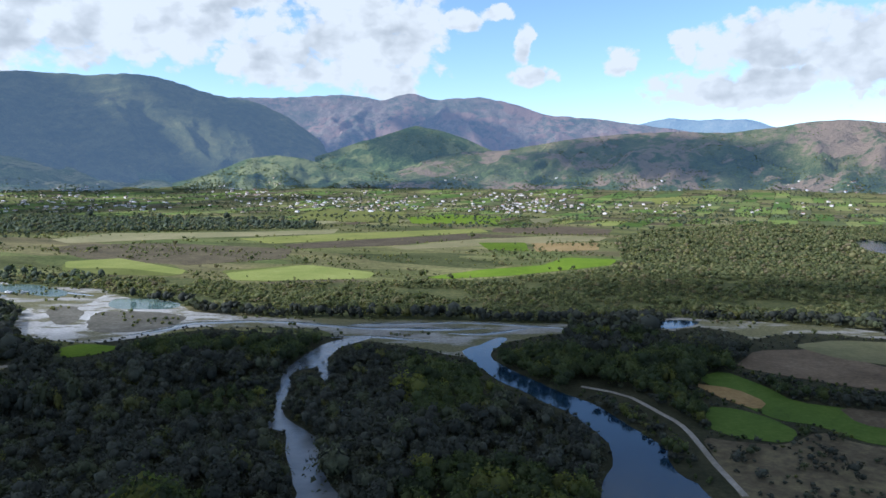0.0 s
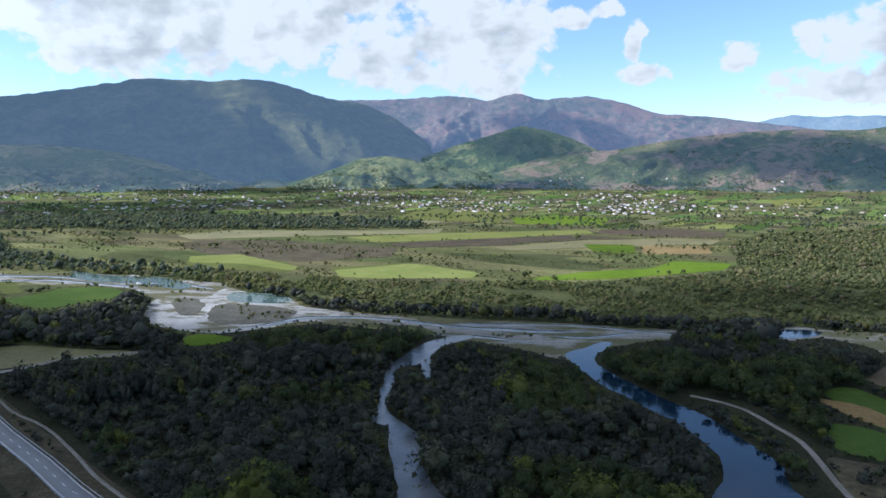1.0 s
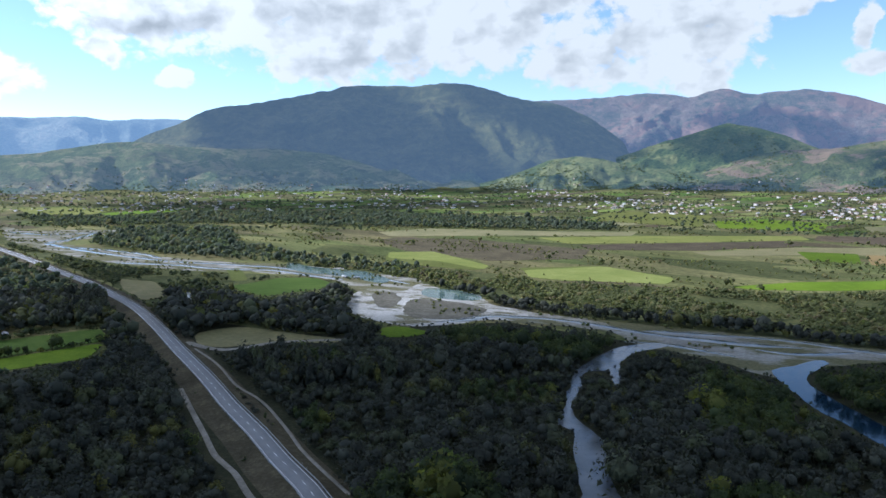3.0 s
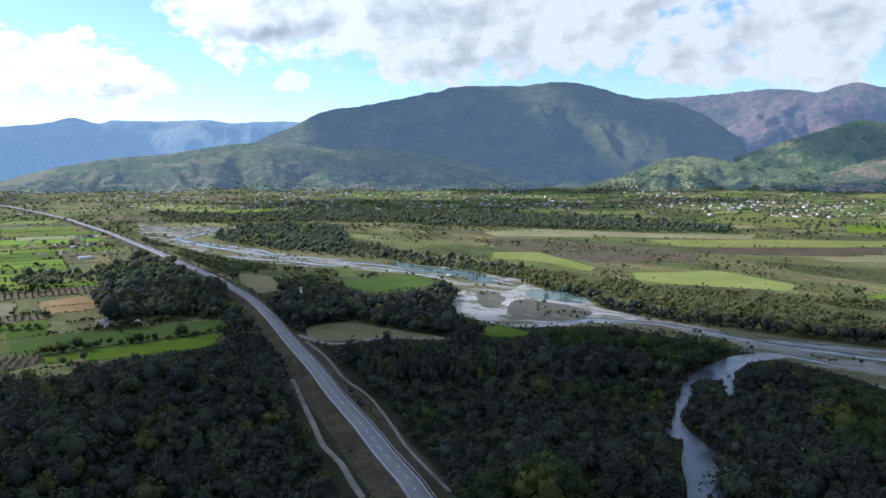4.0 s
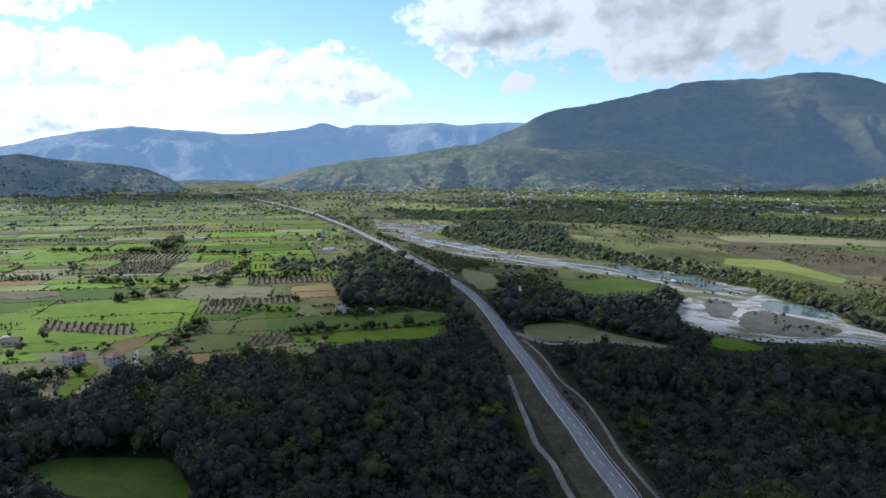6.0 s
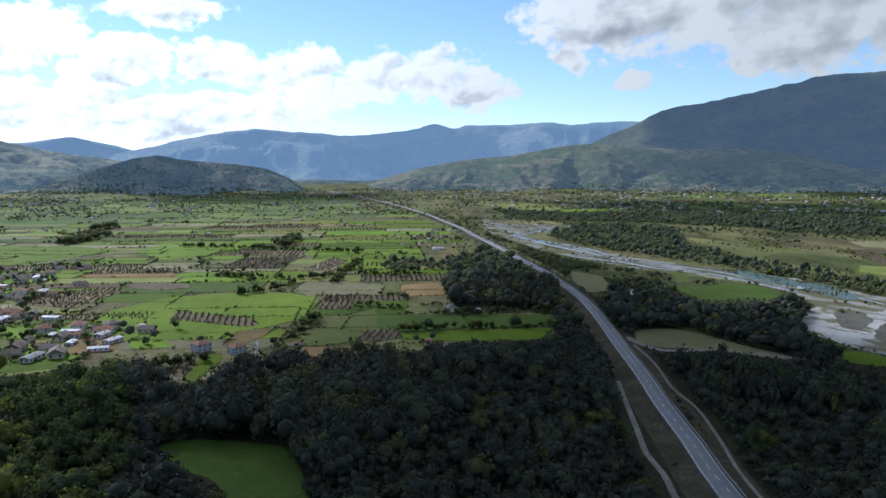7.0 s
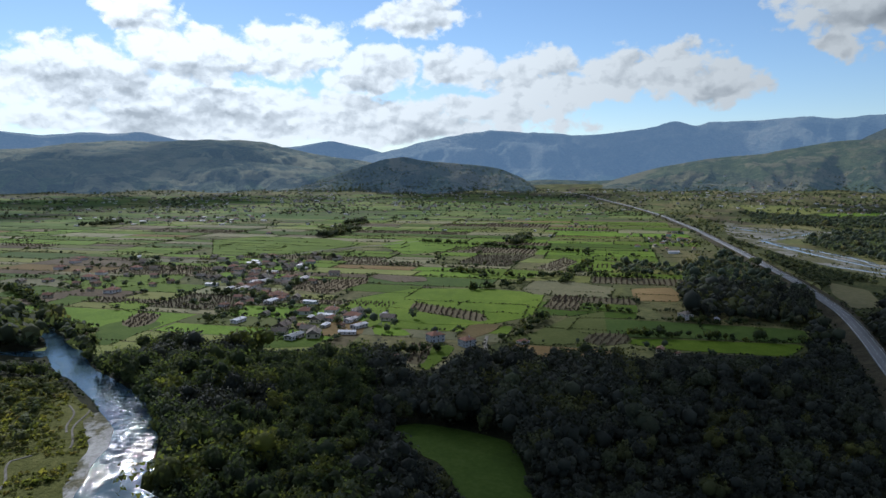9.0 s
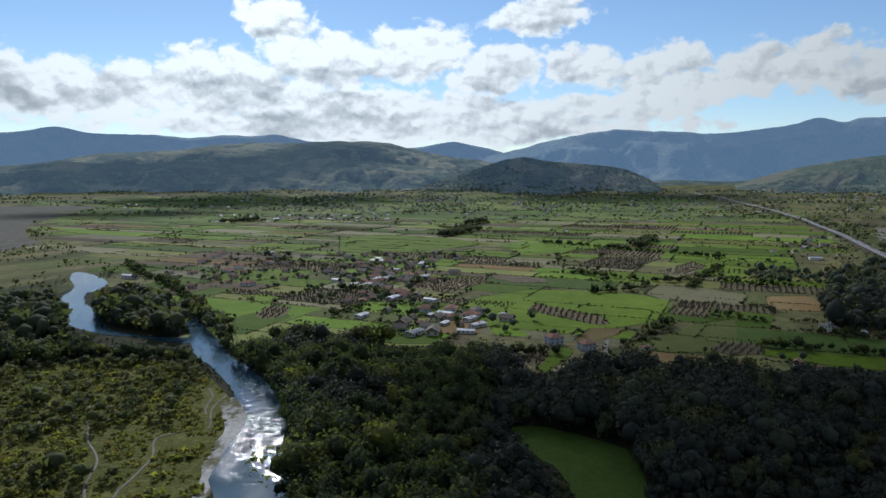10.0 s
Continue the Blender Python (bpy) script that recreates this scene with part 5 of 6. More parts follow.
h[tall] *= 1.35
h[np.degrees(np.arctan2(-x, y)) > 50] *= 1.22
h = sight_height(x, y, h)
order = np.argsort(d)
single = np.zeros(len(x), bool)
single[order[:300]] = True
SINGLE = (x[single], y[single], h[single])
near, far = (d < 430) & ~single, d >= 430
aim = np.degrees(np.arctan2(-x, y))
# mostly the darker leaf at headings 45 to 84, standing in for deeper shade
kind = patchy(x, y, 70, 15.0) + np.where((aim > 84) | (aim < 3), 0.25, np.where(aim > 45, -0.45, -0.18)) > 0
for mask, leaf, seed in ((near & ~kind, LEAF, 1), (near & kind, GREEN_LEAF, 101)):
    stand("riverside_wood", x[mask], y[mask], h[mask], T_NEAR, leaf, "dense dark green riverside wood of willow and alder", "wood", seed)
# past heading 82 a brighter leaf colour imitates sunlit crowns
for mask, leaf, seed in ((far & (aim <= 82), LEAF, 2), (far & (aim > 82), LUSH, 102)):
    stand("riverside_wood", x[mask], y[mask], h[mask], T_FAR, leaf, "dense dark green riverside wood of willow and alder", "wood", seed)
x, y = scatter(4.5, 170, 520, -40, 118, 23)
m = clear_of(x, y) & ~inside(ZONE_PLAIN, x, y) & ~inside(ZONE_WEST_SCRUB, x, y) & ~inside(ZONE_NORTH_SCRUB, x, y) & (patchy(x, y, 110, 7.0) > 0.02)
x, y = x[m], y[m]
stand("undergrowth", x, y, sight_height(x, y, 3.0 + 1.2 * patchy(x, y, 20, 9.0) + rng.uniform(-0.8, 1.2, len(x)), 1.4), T_BUSH, LEAF, "dense low willow thicket between taller trees", "thicket", 24)
x, y = scatter(4.2, 150, 330, -45, -5, 53)
m = inside(HEATH_EAST, x, y) & (patchy(x, y, 14, 21.0) > 0.0)
x, y = x[m], y[m]
stand("willow_scrub", x, y, 1.4 + rng.gamma(1.6, 0.7, len(x)), T_BUSH, LEAF, "dark bushes scattered over brown heath", "scrub", 54)
# scrub beyond the river and on the west bank
x, y = scatter(5.2, 400, 1500, -42, 40, 5)
d, aim = np.hypot(x, y), np.degrees(np.arctan2(-x, y))
m = clear_of(x, y) & inside(ZONE_NORTH_SCRUB, x, y) & ((d < 800) | (rng.uniform(0, 1, len(x)) < np.clip(1.7 - d / 1000, 0.3, 0.8)))
x, y, d, aim = x[m], y[m], d[m], aim[m]
m = patchy(x, y, 55, 2.0) + 0.7 * patchy(x, y, 17, 32.0) > np.where(aim < -4, -0.42, -0.2)
x, y, d = x[m], y[m], d[m]
h = np.clip(3.6 + 2.4 * patchy(x, y, 60, 3.0) + rng.gamma(2.0, 0.7, len(x)) - 1.0, 1.5, 9)
h = sight_height(x, y, h, 1.5)
h[d > 900] *= 1.25
stand("willow_scrub", x[d < 700], y[d < 700], h[d < 700], T_BUSH, SCRUB, "olive-green willow scrub beyond the river", "scrub", 3)
stand("willow_scrub", x[d >= 700], y[d >= 700], h[d >= 700], T_SPECK, SCRUB, "olive-green willow scrub beyond the river", "scrub", 4)
# thickets between the road and the gravel bed
x, y = scatter(5.0, 380, 1150, 18, 60, 61)
m = clear_of(x, y) & inside(ZONE_ROAD_RIVER, x, y)
x, y = x[m], y[m]
m = patchy(x, y, 60, 62.0) + 0.7 * patchy(x, y, 18, 63.0) > -0.05
x, y = x[m], y[m]
h = sight_height(x, y, np.clip(4.0 + 3.0 * patchy(x, y, 50, 64.0) + rng.gamma(2.0, 0.8, len(x)) - 1.0, 1.5, 11), 1.5)
stand("riverside_thicket", x, y, h, T_BUSH, LUSH, "dark green thicket between road and river", "thicket", 65)
x, y = scatter(3.0, 150, 420, 85, 135, 6)
m = clear_of(x, y) & inside(ZONE_WEST_SCRUB, x, y) & (patchy(x, y, 14, 4.0) > -0.3)
x, y = x[m], y[m]
stand("willow_scrub", x, y, sight_height(x, y, 0.7 + 0.5 * patchy(x, y, 22, 5.0) + rng.gamma(1.3, 0.36, len(x)), 0.6), T_MAT, GORSE, "low yellow-green scrub on the river bank", "scrub", 5)
x, y = scatter(4.6, 150, 640, 84, 135, 46)
away = np.degrees(np.arctan2(-x, y))
m = clear_of(x, y) & inside(ZONE_WEST_SCRUB, x, y) & (patchy(x, y, 34, 14.0) + 0.6 * patchy(x, y, 12, 16.0) + np.clip((away - 108) * 0.05, -0.25, 0.4) + np.clip((np.hypot(x, y) - 290) * 0.004, -0.2, 0.6) > 0.36)
x, y = x[m], y[m]
h = sight_height(x, y, 2.0 + rng.gamma(2.0, 0.9, len(x)), 1.2)
stand("bank_thicket", x, y, h, T_BUSH, SCRUB, "dark green willow bushes on the olive river bank", "thicket", 47)
# dense belts of trees farther off
x, y = scatter(9.0, 380, 2600, -42, 128, 8)
m = (inside(ZONE_UPSTREAM, x, y) | inside(ZONE_BELT_A, x, y) | inside(ZONE_BELT_B, x, y) | inside(ZONE_BELT_C, x, y) | inside(ZONE_ROADSIDE, x, y)) & clear_of(x, y)
x, y = x[m], y[m]
stand("tree_belt", x, y, 3.5 + rng.gamma(3.0, 1.3, len(x)), T_FAR, FAR_LEAF, "dark belt of broadleaf trees across the valley", "wood", 6)
# bushes over the open valley, in drifts
x, y = scatter(8.0, 430, 1900, -42, 125, 9)
m = clear_of(x, y, False) & ~inside(ZONE_NORTH_SCRUB, x, y) & ~inside(ZONE_PLAIN, x, y) & ~inside(ZONE_ROAD_RIVER, x, y) & (np.hypot(x, y) > 480)
x, y = x[m], y[m]
# drawn out along the valley
u, v = x * -0.9 + y * 0.436, x * 0.436 + y * 0.9
m = patchy(u * 0.4, v, 70, 6.0) + 0.8 * patchy(u * 0.5, v, 22, 8.0) > np.where(np.hypot(x, y) < 1100, 0.1, 0.16)
for kind, p in FIELDS:
    if kind in ("green", "meadow", "pale", "plough"):
        m &= ~(inside(p, x, y) & (rng.uniform(0, 1, len(x)) < 0.96))
x, y = x[m], y[m]
stand("field_bushes", x, y, 0.9 + rng.gamma(1.8, 0.85, len(x)), T_DOT, SCRUB, "scattered olive bushes over rough pasture", "bushes", 7)
x, y = scatter(6.5, 400, 1500, -42, 80, 29)
m = (inside(GRAVEL_UP, x, y) | inside(GRAVEL_BED, x, y) | inside(GRAVEL_EAST, x, y) | inside(BAR_ISLE_B, x, y)) & ~inside(RIVER_EAST, x, y) & ~inside(STREAM, x, y) & (patchy(x, y, 30, 11.0) > 0.12)
for p in BRAIDS:
    m &= ~near_line(p, x, y, 6)
x, y = x[m], y[m]
stand("gravel_bushes", x, y, 1.6 + rng.uniform(-0.8, 1.6, len(x)), T_SPECK, SCRUB, "low willow bushes on river gravel", "bushes", 30)
# hedges along field edges
hx, hy = [], []
r = np.random.default_rng(17)
for u0, v0, u1, v1 in EDGES:
    a, b = to_plan(u0, v0), to_plan(u1, v1)
    length = np.linalg.norm(b - a)
    # long edges carry hedges in stretches
    for k in range(int(length / 60) + 1):
        if r.uniform() < (0.42 if np.hypot(*a) < 1300 else 0.24):
            s0 = r.uniform(0, 1)
            n = int(r.uniform(6, 26))
            t = s0 + np.arange(n) * r.uniform(2.6, 4.8) / length
            t = t[t < 1]
            p = a + (b - a) * t[:, None] + r.normal(0, 0.9, (len(t), 2))
            hx.append(p[:, 0]), hy.append(p[:, 1])
x, y = np.concatenate(hx), np.concatenate(hy)
m = clear_of(x, y) & (inside(ZONE_PLAIN, x, y) | (y > 1300)) & (np.hypot(x, y) < 3300) & (np.degrees(np.arctan2(-x, y)) < 125) & ~inside(ZONE_NORTH_SCRUB, x, y)
x, y = x[m], y[m]
h = np.random.default_rng(19).gamma(3.0, 0.95, len(x)) + 1.2
d = np.hypot(x, y)
stand("hedge", x[d < 900], y[d < 900], 0.68 * h[d < 900], T_BUSH, LUSH, "ragged green hedge with small trees between fields", "hedge", 8)
stand("hedge", x[d >= 900], y[d >= 900], 0.52 * h[d >= 900], T_DOT, LUSH, "ragged green hedge with small trees between fields", "hedge", 9)
# woods on the nearer hills
SLOPE_SITES = []
for seed, count, clear in ((3, 1500, 0.0), (4, 1600, 0.0), (5, 5600, 0.1), (10, 1200, -0.2)):
    gx, gy, gz = HILLS[seed]
    r = np.random.default_rng(seed + 80)
    i, j, u, v = r.integers(0, gx.shape[0] - 4, count * 3), r.integers(0, gx.shape[1] - 1, count * 3), r.uniform(0, 1, count * 3), r.uniform(0, 1, count * 3)
    blend = lambda g: (g[i, j] * (1 - u) + g[i + 1, j] * u) * (1 - v) + (g[i, j + 1] * (1 - u) + g[i + 1, j + 1] * u) * v
    px, py, pz = blend(gx), blend(gy), blend(gz)
    a = np.degrees(np.arctan2(-px, py))
    m = (a > -40) & (a < 125)
    px, py, pz = px[m], py[m], pz[m]
    m = np.where(patchy(px, py, 130, seed + 0.5) + 0.6 * patchy(px, py, 40, seed + 3.5) > clear)[0][:count]
    stand("hill_wood", px[m], py[m], 4.8 + r.uniform(-2.2, 2.6, len(m)), T_DOT, HILL_LEAF, "scattered woods and bushes on the hillside", "wood", seed + 90, pz[m] - 1.0)
# woods and gardens that climb the feet of the slopes
for seed, count in ((5, 3000), (11, 1500), (3, 300), (4, 900), (10, 700)):
    gx, gy, gz = HILLS[seed]
    r = np.random.default_rng(seed + 180)
    low_rows = r.beta(1.0, 3.2, count * 3) * gx.shape[0] * 0.5
    i, j, u, v = low_rows.astype(int), r.integers(0, gx.shape[1] - 1, count * 3), low_rows % 1.0, r.uniform(0, 1, count * 3)
    px, py, pz = blend(gx), blend(gy), blend(gz)
    a = np.degrees(np.arctan2(-px, py))
    m = (a > -40) & (a < 125)
    px, py, pz = px[m], py[m], pz[m]
    m = np.where(patchy(px, py, 160, seed + 0.9) + 0.6 * patchy(px, py, 45, seed + 5.5) > -0.12)[0][:count]
    stand("hill_wood", px[m], py[m], 5.4 + r.uniform(-2.2, 2.8, len(m)), T_DOT, HILL_LEAF, "hedgerow trees at the foot of the slope", "wood", seed + 190, pz[m] - 1.0)
    SLOPE_SITES += [(px[q], py[q], pz[q]) for q in np.where(patchy(px, py, 260, seed + 2.2) > 0.12)[0][::28]]
# trees over the settled north side of the valley
x, y = scatter(21.0, 1250, 3150, -40, 125, 33)
m = clear_of(x, y, False) & ~inside(ZONE_NORTH_SCRUB, x, y) & (~inside(ZONE_PLAIN, x, y) | ((np.hypot(x, y) > 1700) & (patchy(x, y, 210, 18.0) > -0.05))) & (patchy(x, y, 150, 12.0) + 0.6 * patchy(x, y, 50, 13.0) > 0.1)
x, y = x[m], y[m]
stand("valley_trees", x, y, 5.2 + rng.uniform(-2.5, 3.5, len(x)), T_DOT, FAR_LEAF, "dark hedgerow trees round the far villages", "trees", 34)
# hedges and tree rows that stand out between the nearer fields
hx, hy = [], []
r = np.random.default_rng(43)
for p in HEDGES:
    c = line_points(p, 3.6)
    c = c[r.uniform(0, 1, len(c)) < 0.9] if len(c) > 3 else c
    for k in range(2):
        hx.append(c[:, 0] + r.normal(0, 2.2, len(c))), hy.append(c[:, 1] + r.normal(0, 2.2, len(c)))
x, y = np.concatenate(hx), np.concatenate(hy)
m = clear_of(x, y, False)
x, y = x[m], y[m]
stand("hedge", x, y, r.gamma(5.0, 0.8, len(x)) + 1.2, T_MID, GREEN_LEAF, "dense hedge of bushes and small trees beside fields", "hedge", 44)
# copses on the plain
for k, (cx, cy, half, deep, count) in enumerate(((-1185, 70, 70, 22, 90), (-1478, -363, 50, 16, 45), (-1420, 120, 40, 16, 40), (-1000, 330, 70, 12, 60))):
    r = np.random.default_rng(k + 300)
    q = np.array([to_plan(*p) for p in np.column_stack([r.uniform(-half, half, count), r.normal(0, deep * 0.5, count)])]) + (cx, cy)
    stand("copse", q[:, 0], q[:, 1], 9 + r.uniform(-3, 6, count), T_MID, LUSH, "tall dark copse standing among fields", "copse", 310 + k)
# thin margins of brambles and rank grass round the nearer fields
r = np.random.default_rng(81)
hx, hy = [], []
loops = [p for _, p in FIELDS] + [[to_plan(*q) for q in ((u0, v0), (u1, v0), (u1, v1), (u0, v1))] for u0, u1, v0, v1 in STRIPS]
for loop in loops:
    p = np.array(loop, float)
    if not inside(ZONE_PLAIN, p[:1, 0], p[:1, 1])[0] or np.hypot(*p.mean(0)) > 1500:
        continue
    for a, b in zip(p, np.roll(p, -1, 0)):
        length = np.linalg.norm(b - a)
        if r.uniform() < 0.62:
            t = np.arange(0, 1, (1.5 + np.hypot(*a) / 700) / length)
            t = t[np.array([noise.noise((a[0] * 0.01 + q * length / 28, a[1] * 0.01, 3.0)) for q in t]) > -0.12]
            q = a + (b - a) * t[:, None] + r.normal(0, 0.35, (len(t), 2))
            hx.append(q[:, 0]), hy.append(q[:, 1])
x, y = np.concatenate(hx), np.concatenate(hy)
m = np.ones(len(x), bool)
for p, w in LINES:
    m &= ~near_line(p, x, y, w * 0.7)
x, y = x[m], y[m]
stand("field_margin", x, y, 0.5 + r.gamma(1.4, 0.35, len(x)) + np.hypot(x, y) / 3000, T_DOT, LUSH, "dark bramble margin between fields", "hedge", 82)
# bushes on the road's banks
r = np.random.default_rng(71)
k = r.integers(8, 120, 1700)
along = ROAD_LINE[k] + (ROAD_LINE[k + 1] - ROAD_LINE[k]) * r.uniform(0, 1, (1700, 1))
across = np.stack([-(ROAD_LINE[k + 1] - ROAD_LINE[k])[:, 1], (ROAD_LINE[k + 1] - ROAD_LINE[k])[:, 0]], 1)
across /= np.linalg.norm(across, axis=1)[:, None]
q = along + across * np.where(r.uniform(0, 1, 1700) < 0.5, r.uniform(-14, -8.5, 1700), r.uniform(8, 19, 1700))[:, None]
x, y = q[:, 0], q[:, 1]
m = (patchy(x, y, 12, 72.0) > 0.08) & clear_of(x, y, False, 0.6)
for p in (ROAD_TRACK_L, ROAD_TRACK_R, ROAD_SIDE):
    m &= ~near_line(p, x, y, 1.6)
x, y = x[m], y[m]
stand("verge_bushes", x, y, 0.7 + r.gamma(1.5, 0.5, len(x)), T_BUSH, LUSH, "small dry bushes on the road bank", "bushes", 73)
# poplars beside the road
x, y = scatter(7.5, 200, 620, 20, 75, 21)
m = (inside(ZONE_ROADSIDE, x, y) | inside(ZONE_POPLAR, x, y)) & clear_of(x, y)
x, y = x[m], y[m]
T_POPLAR = [crown_template(k, 110, 0.17, 0.5, 0.04, 9, 5) for k in range(51, 54)]
stand("poplars", x, y, 15 + rng.uniform(-3, 4, len(x)), T_POPLAR, LEAF, "tall dark poplars beside the road", "poplars", 22)

# ---- the nearest trees, one by one ----
def tree(seed, rx, rz):
    ob = new("tree")
    r = np.random.default_rng(seed)
    v, q = trunk_template(0.75, 0.022, 6)
    vs, qs = [v], [q]
    for k in range(5):
        a, z, ln = r.uniform(0, 6.283), r.uniform(0.25, 0.55), r.uniform(0.18, 0.3)
        lv, lq = trunk_template(ln, 0.009, 4)
        tilt = Matrix.Rotation(a, 3, "Z") @ Matrix.Rotation(r.uniform(0.6, 1.0), 3, "Y")
        lv = np.array([tilt @ Vector(p) for p in lv]) + (0, 0, z)
        qs.append(lq + sum(len(w) for w in vs))
        vs.append(lv)
    part("trunk", np.vstack(vs), np.vstack(qs), BARK, ob)
    v, f, n = crown_template(seed, 420, rx, rz, 0.04, 9, 9)
    part("crown", v, f, LEAF, ob, normals=n)
    return tagged(ob, "leafy riverside tree with a dense dull green crown", "tree", "trees of the near wood")


TREES = [tree(61, 0.36, 0.46), tree(62, 0.4, 0.44), tree(63, 0.32, 0.47), tree(64, 0.38, 0.42)]
r = np.random.default_rng(65)
for k, (tx, ty, th) in enumerate(zip(*SINGLE)):
    m = pose(tx, ty, 0.0, 0, 0, r.uniform(0, 360)) @ Matrix.Diagonal((th * r.uniform(0.9, 1.15), th * r.uniform(0.9, 1.15), th, 1))
    if k < len(TREES):
        TREES[k].matrix_basis = m
    else:
        copy_thing(TREES[k % len(TREES)], pose(0, 0, 0)).matrix_basis = m

# ---- stooks ----
STRAW = mottled("dry_maize_stalks", (0.06, 0.045, 0.03), (0.1, 0.075, 0.05), (0.16, 0.12, 0.08), 0.5, 3.0)


def stooks(points, seed):
    r = np.random.default_rng(seed)
    p = np.array(points, float)
    d = np.hypot(*p.mean(0))
    e = p[1] - p[0]
    e /= np.linalg.norm(e)
    f = np.array((-e[1], e[0]))
    step = 2.6 + d / 420
    rel = p - p[0]
    us, vs = rel @ e, rel @ f
    gu, gv = np.meshgrid(np.arange(us.min(), us.max(), step), np.arange(vs.min(), vs.max(), step * 1.15))
    q = p[0] + gu.ravel()[:, None] * e + gv.ravel()[:, None] * f + r.normal(0, 0.35, (gu.size, 2))
    q = q[inside(points, q[:, 0], q[:, 1]) & (r.uniform(0, 1, len(q)) < 0.92)]
    if not len(q):
        return
    a = np.arange(6) * math.pi / 3
    ring = lambda rad, z: np.column_stack([np.cos(a) * rad, np.sin(a) * rad, np.full(6, z)])
    v0 = np.vstack([ring(0.72, 0.0), ring(0.4, 0.8), ring(0.15, 1.15), ring(0.36, 1.5)])
    f0 = np.array([[k * 6 + i, k * 6 + (i + 1) % 6, k * 6 + 6 + (i + 1) % 6, k * 6 + 6 + i] for k in range(3) for i in range(6)])
    sc = r.uniform(0.8, 1.15, len(q)) * (1 + d / 3000)
    v = v0[None] * sc[:, None, None]
    v[:, :, 0] += q[:, 0, None]
    v[:, :, 1] += q[:, 1, None]
    v[:, :, 2] += 0.15
    tagged(part("maize_stooks", v.reshape(-1, 3), (f0[None] + (np.arange(len(q)) * 24)[:, None, None]).reshape(-1, 4), STRAW), "rows of brown maize stooks on a harvested field", "stooks", kind="stuff")


for k, p in enumerate(STOOK_FIELDS):
    if np.hypot(*np.mean(np.array(p), 0)) < 1400:
        stooks(p, k)

# ---- houses ----
PLASTER = [mottled("white_plaster", (0.48, 0.46, 0.43), (0.62, 0.61, 0.58), (0.74, 0.73, 0.7), 0.3, 2.0, vary=0.25), mottled("grey_plaster", (0.3, 0.31, 0.33), (0.4, 0.405, 0.42), (0.5, 0.505, 0.51), 0.3, 2.0),
           mottled("cream_plaster", (0.45, 0.38, 0.28), (0.56, 0.48, 0.36), (0.64, 0.57, 0.45), 0.3, 2.0)]
TILE = [mottled("terracotta_tiles", (0.15, 0.085, 0.06), (0.22, 0.13, 0.095), (0.3, 0.19, 0.145), 0.4, 3.0, vary=0.25), mottled("weathered_tiles", (0.11, 0.095, 0.08), (0.165, 0.145, 0.12), (0.24, 0.21, 0.18), 0.4, 3.0, vary=0.25)]
SHEET = mottled("pale_sheet_roof", (0.24, 0.25, 0.26), (0.36, 0.37, 0.38), (0.5, 0.51, 0.52), 0.2, 2.0, 0.5, vary=0.45)
GLASS = material("dark_window_glass", lambda n, co: surface(n, (0.02, 0.025, 0.03, 1), 0.08, spec=0.5))
WOOD = mottled("painted_wood", (0.12, 0.07, 0.04), (0.2, 0.12, 0.07), (0.28, 0.18, 0.11), 0.6, 4.0)


def roof_shape(w, l, z, rise, hip, over=0.5, thick=0.18):
    """A gabled or hipped roof over a plan w by l, with eaves."""
    a, b = w / 2 + over, l / 2 + over
    k = b - a if hip else b
    k = max(k, 0.4)
    top = [(-a, -b, z), (a, -b, z), (a, b, z), (-a, b, z), (0, -k, z + rise), (0, k, z + rise)]
    low = [(x, y, q - thick) for x, y, q in top]
    f = [(0, 1, 4), (1, 2, 5, 4), (2, 3, 5), (3, 0, 4, 5)]
    return top + low, f + [tuple(i + 6 for i in reversed(q)) for q in f] + [(0, 6, 7, 1), (1, 7, 8, 2), (2, 8, 9, 3), (3, 9, 6, 0)]


def house(w, l, storeys, rise, hip, wall, roof, rich):
    """A house: walls, roof, and where it stands near enough its chimney, windows and door."""
    h = storeys * 2.9
    ob = new("house")
    v, f = box(-w / 2, w / 2, -l / 2, l / 2, -0.5, h)
    if not hip:
        v = v + [(0, -l / 2, h + rise * 0.9), (0, l / 2, h + rise * 0.9)]
        f = f + [(4, 5, 8), (7, 6, 9), (5, 7, 9, 8), (6, 4, 8, 9)]
    part("wall", v, f, wall, ob)
    rf = part("roof", *roof_shape(w, l, h + 0.05, rise, hip), roof, ob)
    if rich:
        part("chimney", *box(w * 0.18, w * 0.18 + 0.6, 0.4, 1.0, h + 0.2, h + rise + 0.7), wall, rf)
        for side in (-1, 1):
            for s in range(storeys):
                for k in np.linspace(-l / 2 + 1.6, l / 2 - 1.6, max(2, int(l / 3.2))):
                    x0 = side * (w / 2 + 0.03)
                    win = part("window", *box(x0 - 0.06, x0 + 0.06, k - 0.55, k + 0.55, s * 2.9 + 1.0, s * 2.9 + 2.3), GLASS, ob)
                    part("sill", *box(x0 - 0.15, x0 + 0.15, k - 0.65, k + 0.65, s * 2.9 + 0.9, s * 2.9 + 1.0), PLASTER[0], win)
                for k in np.linspace(-w / 2 + 1.6, w / 2 - 1.6, max(2, int(w / 3.4))):
                    y0 = side * (l / 2 + 0.03)
                    part("window", *box(k - 0.5, k + 0.5, y0 - 0.06, y0 + 0.06, s * 2.9 + 1.0, s * 2.9 + 2.3), GLASS, ob)
        part("door", *box(w / 2 - 0.02, w / 2 + 0.07, -0.5, 0.5, 0.0, 2.1), WOOD, ob)
    return ob


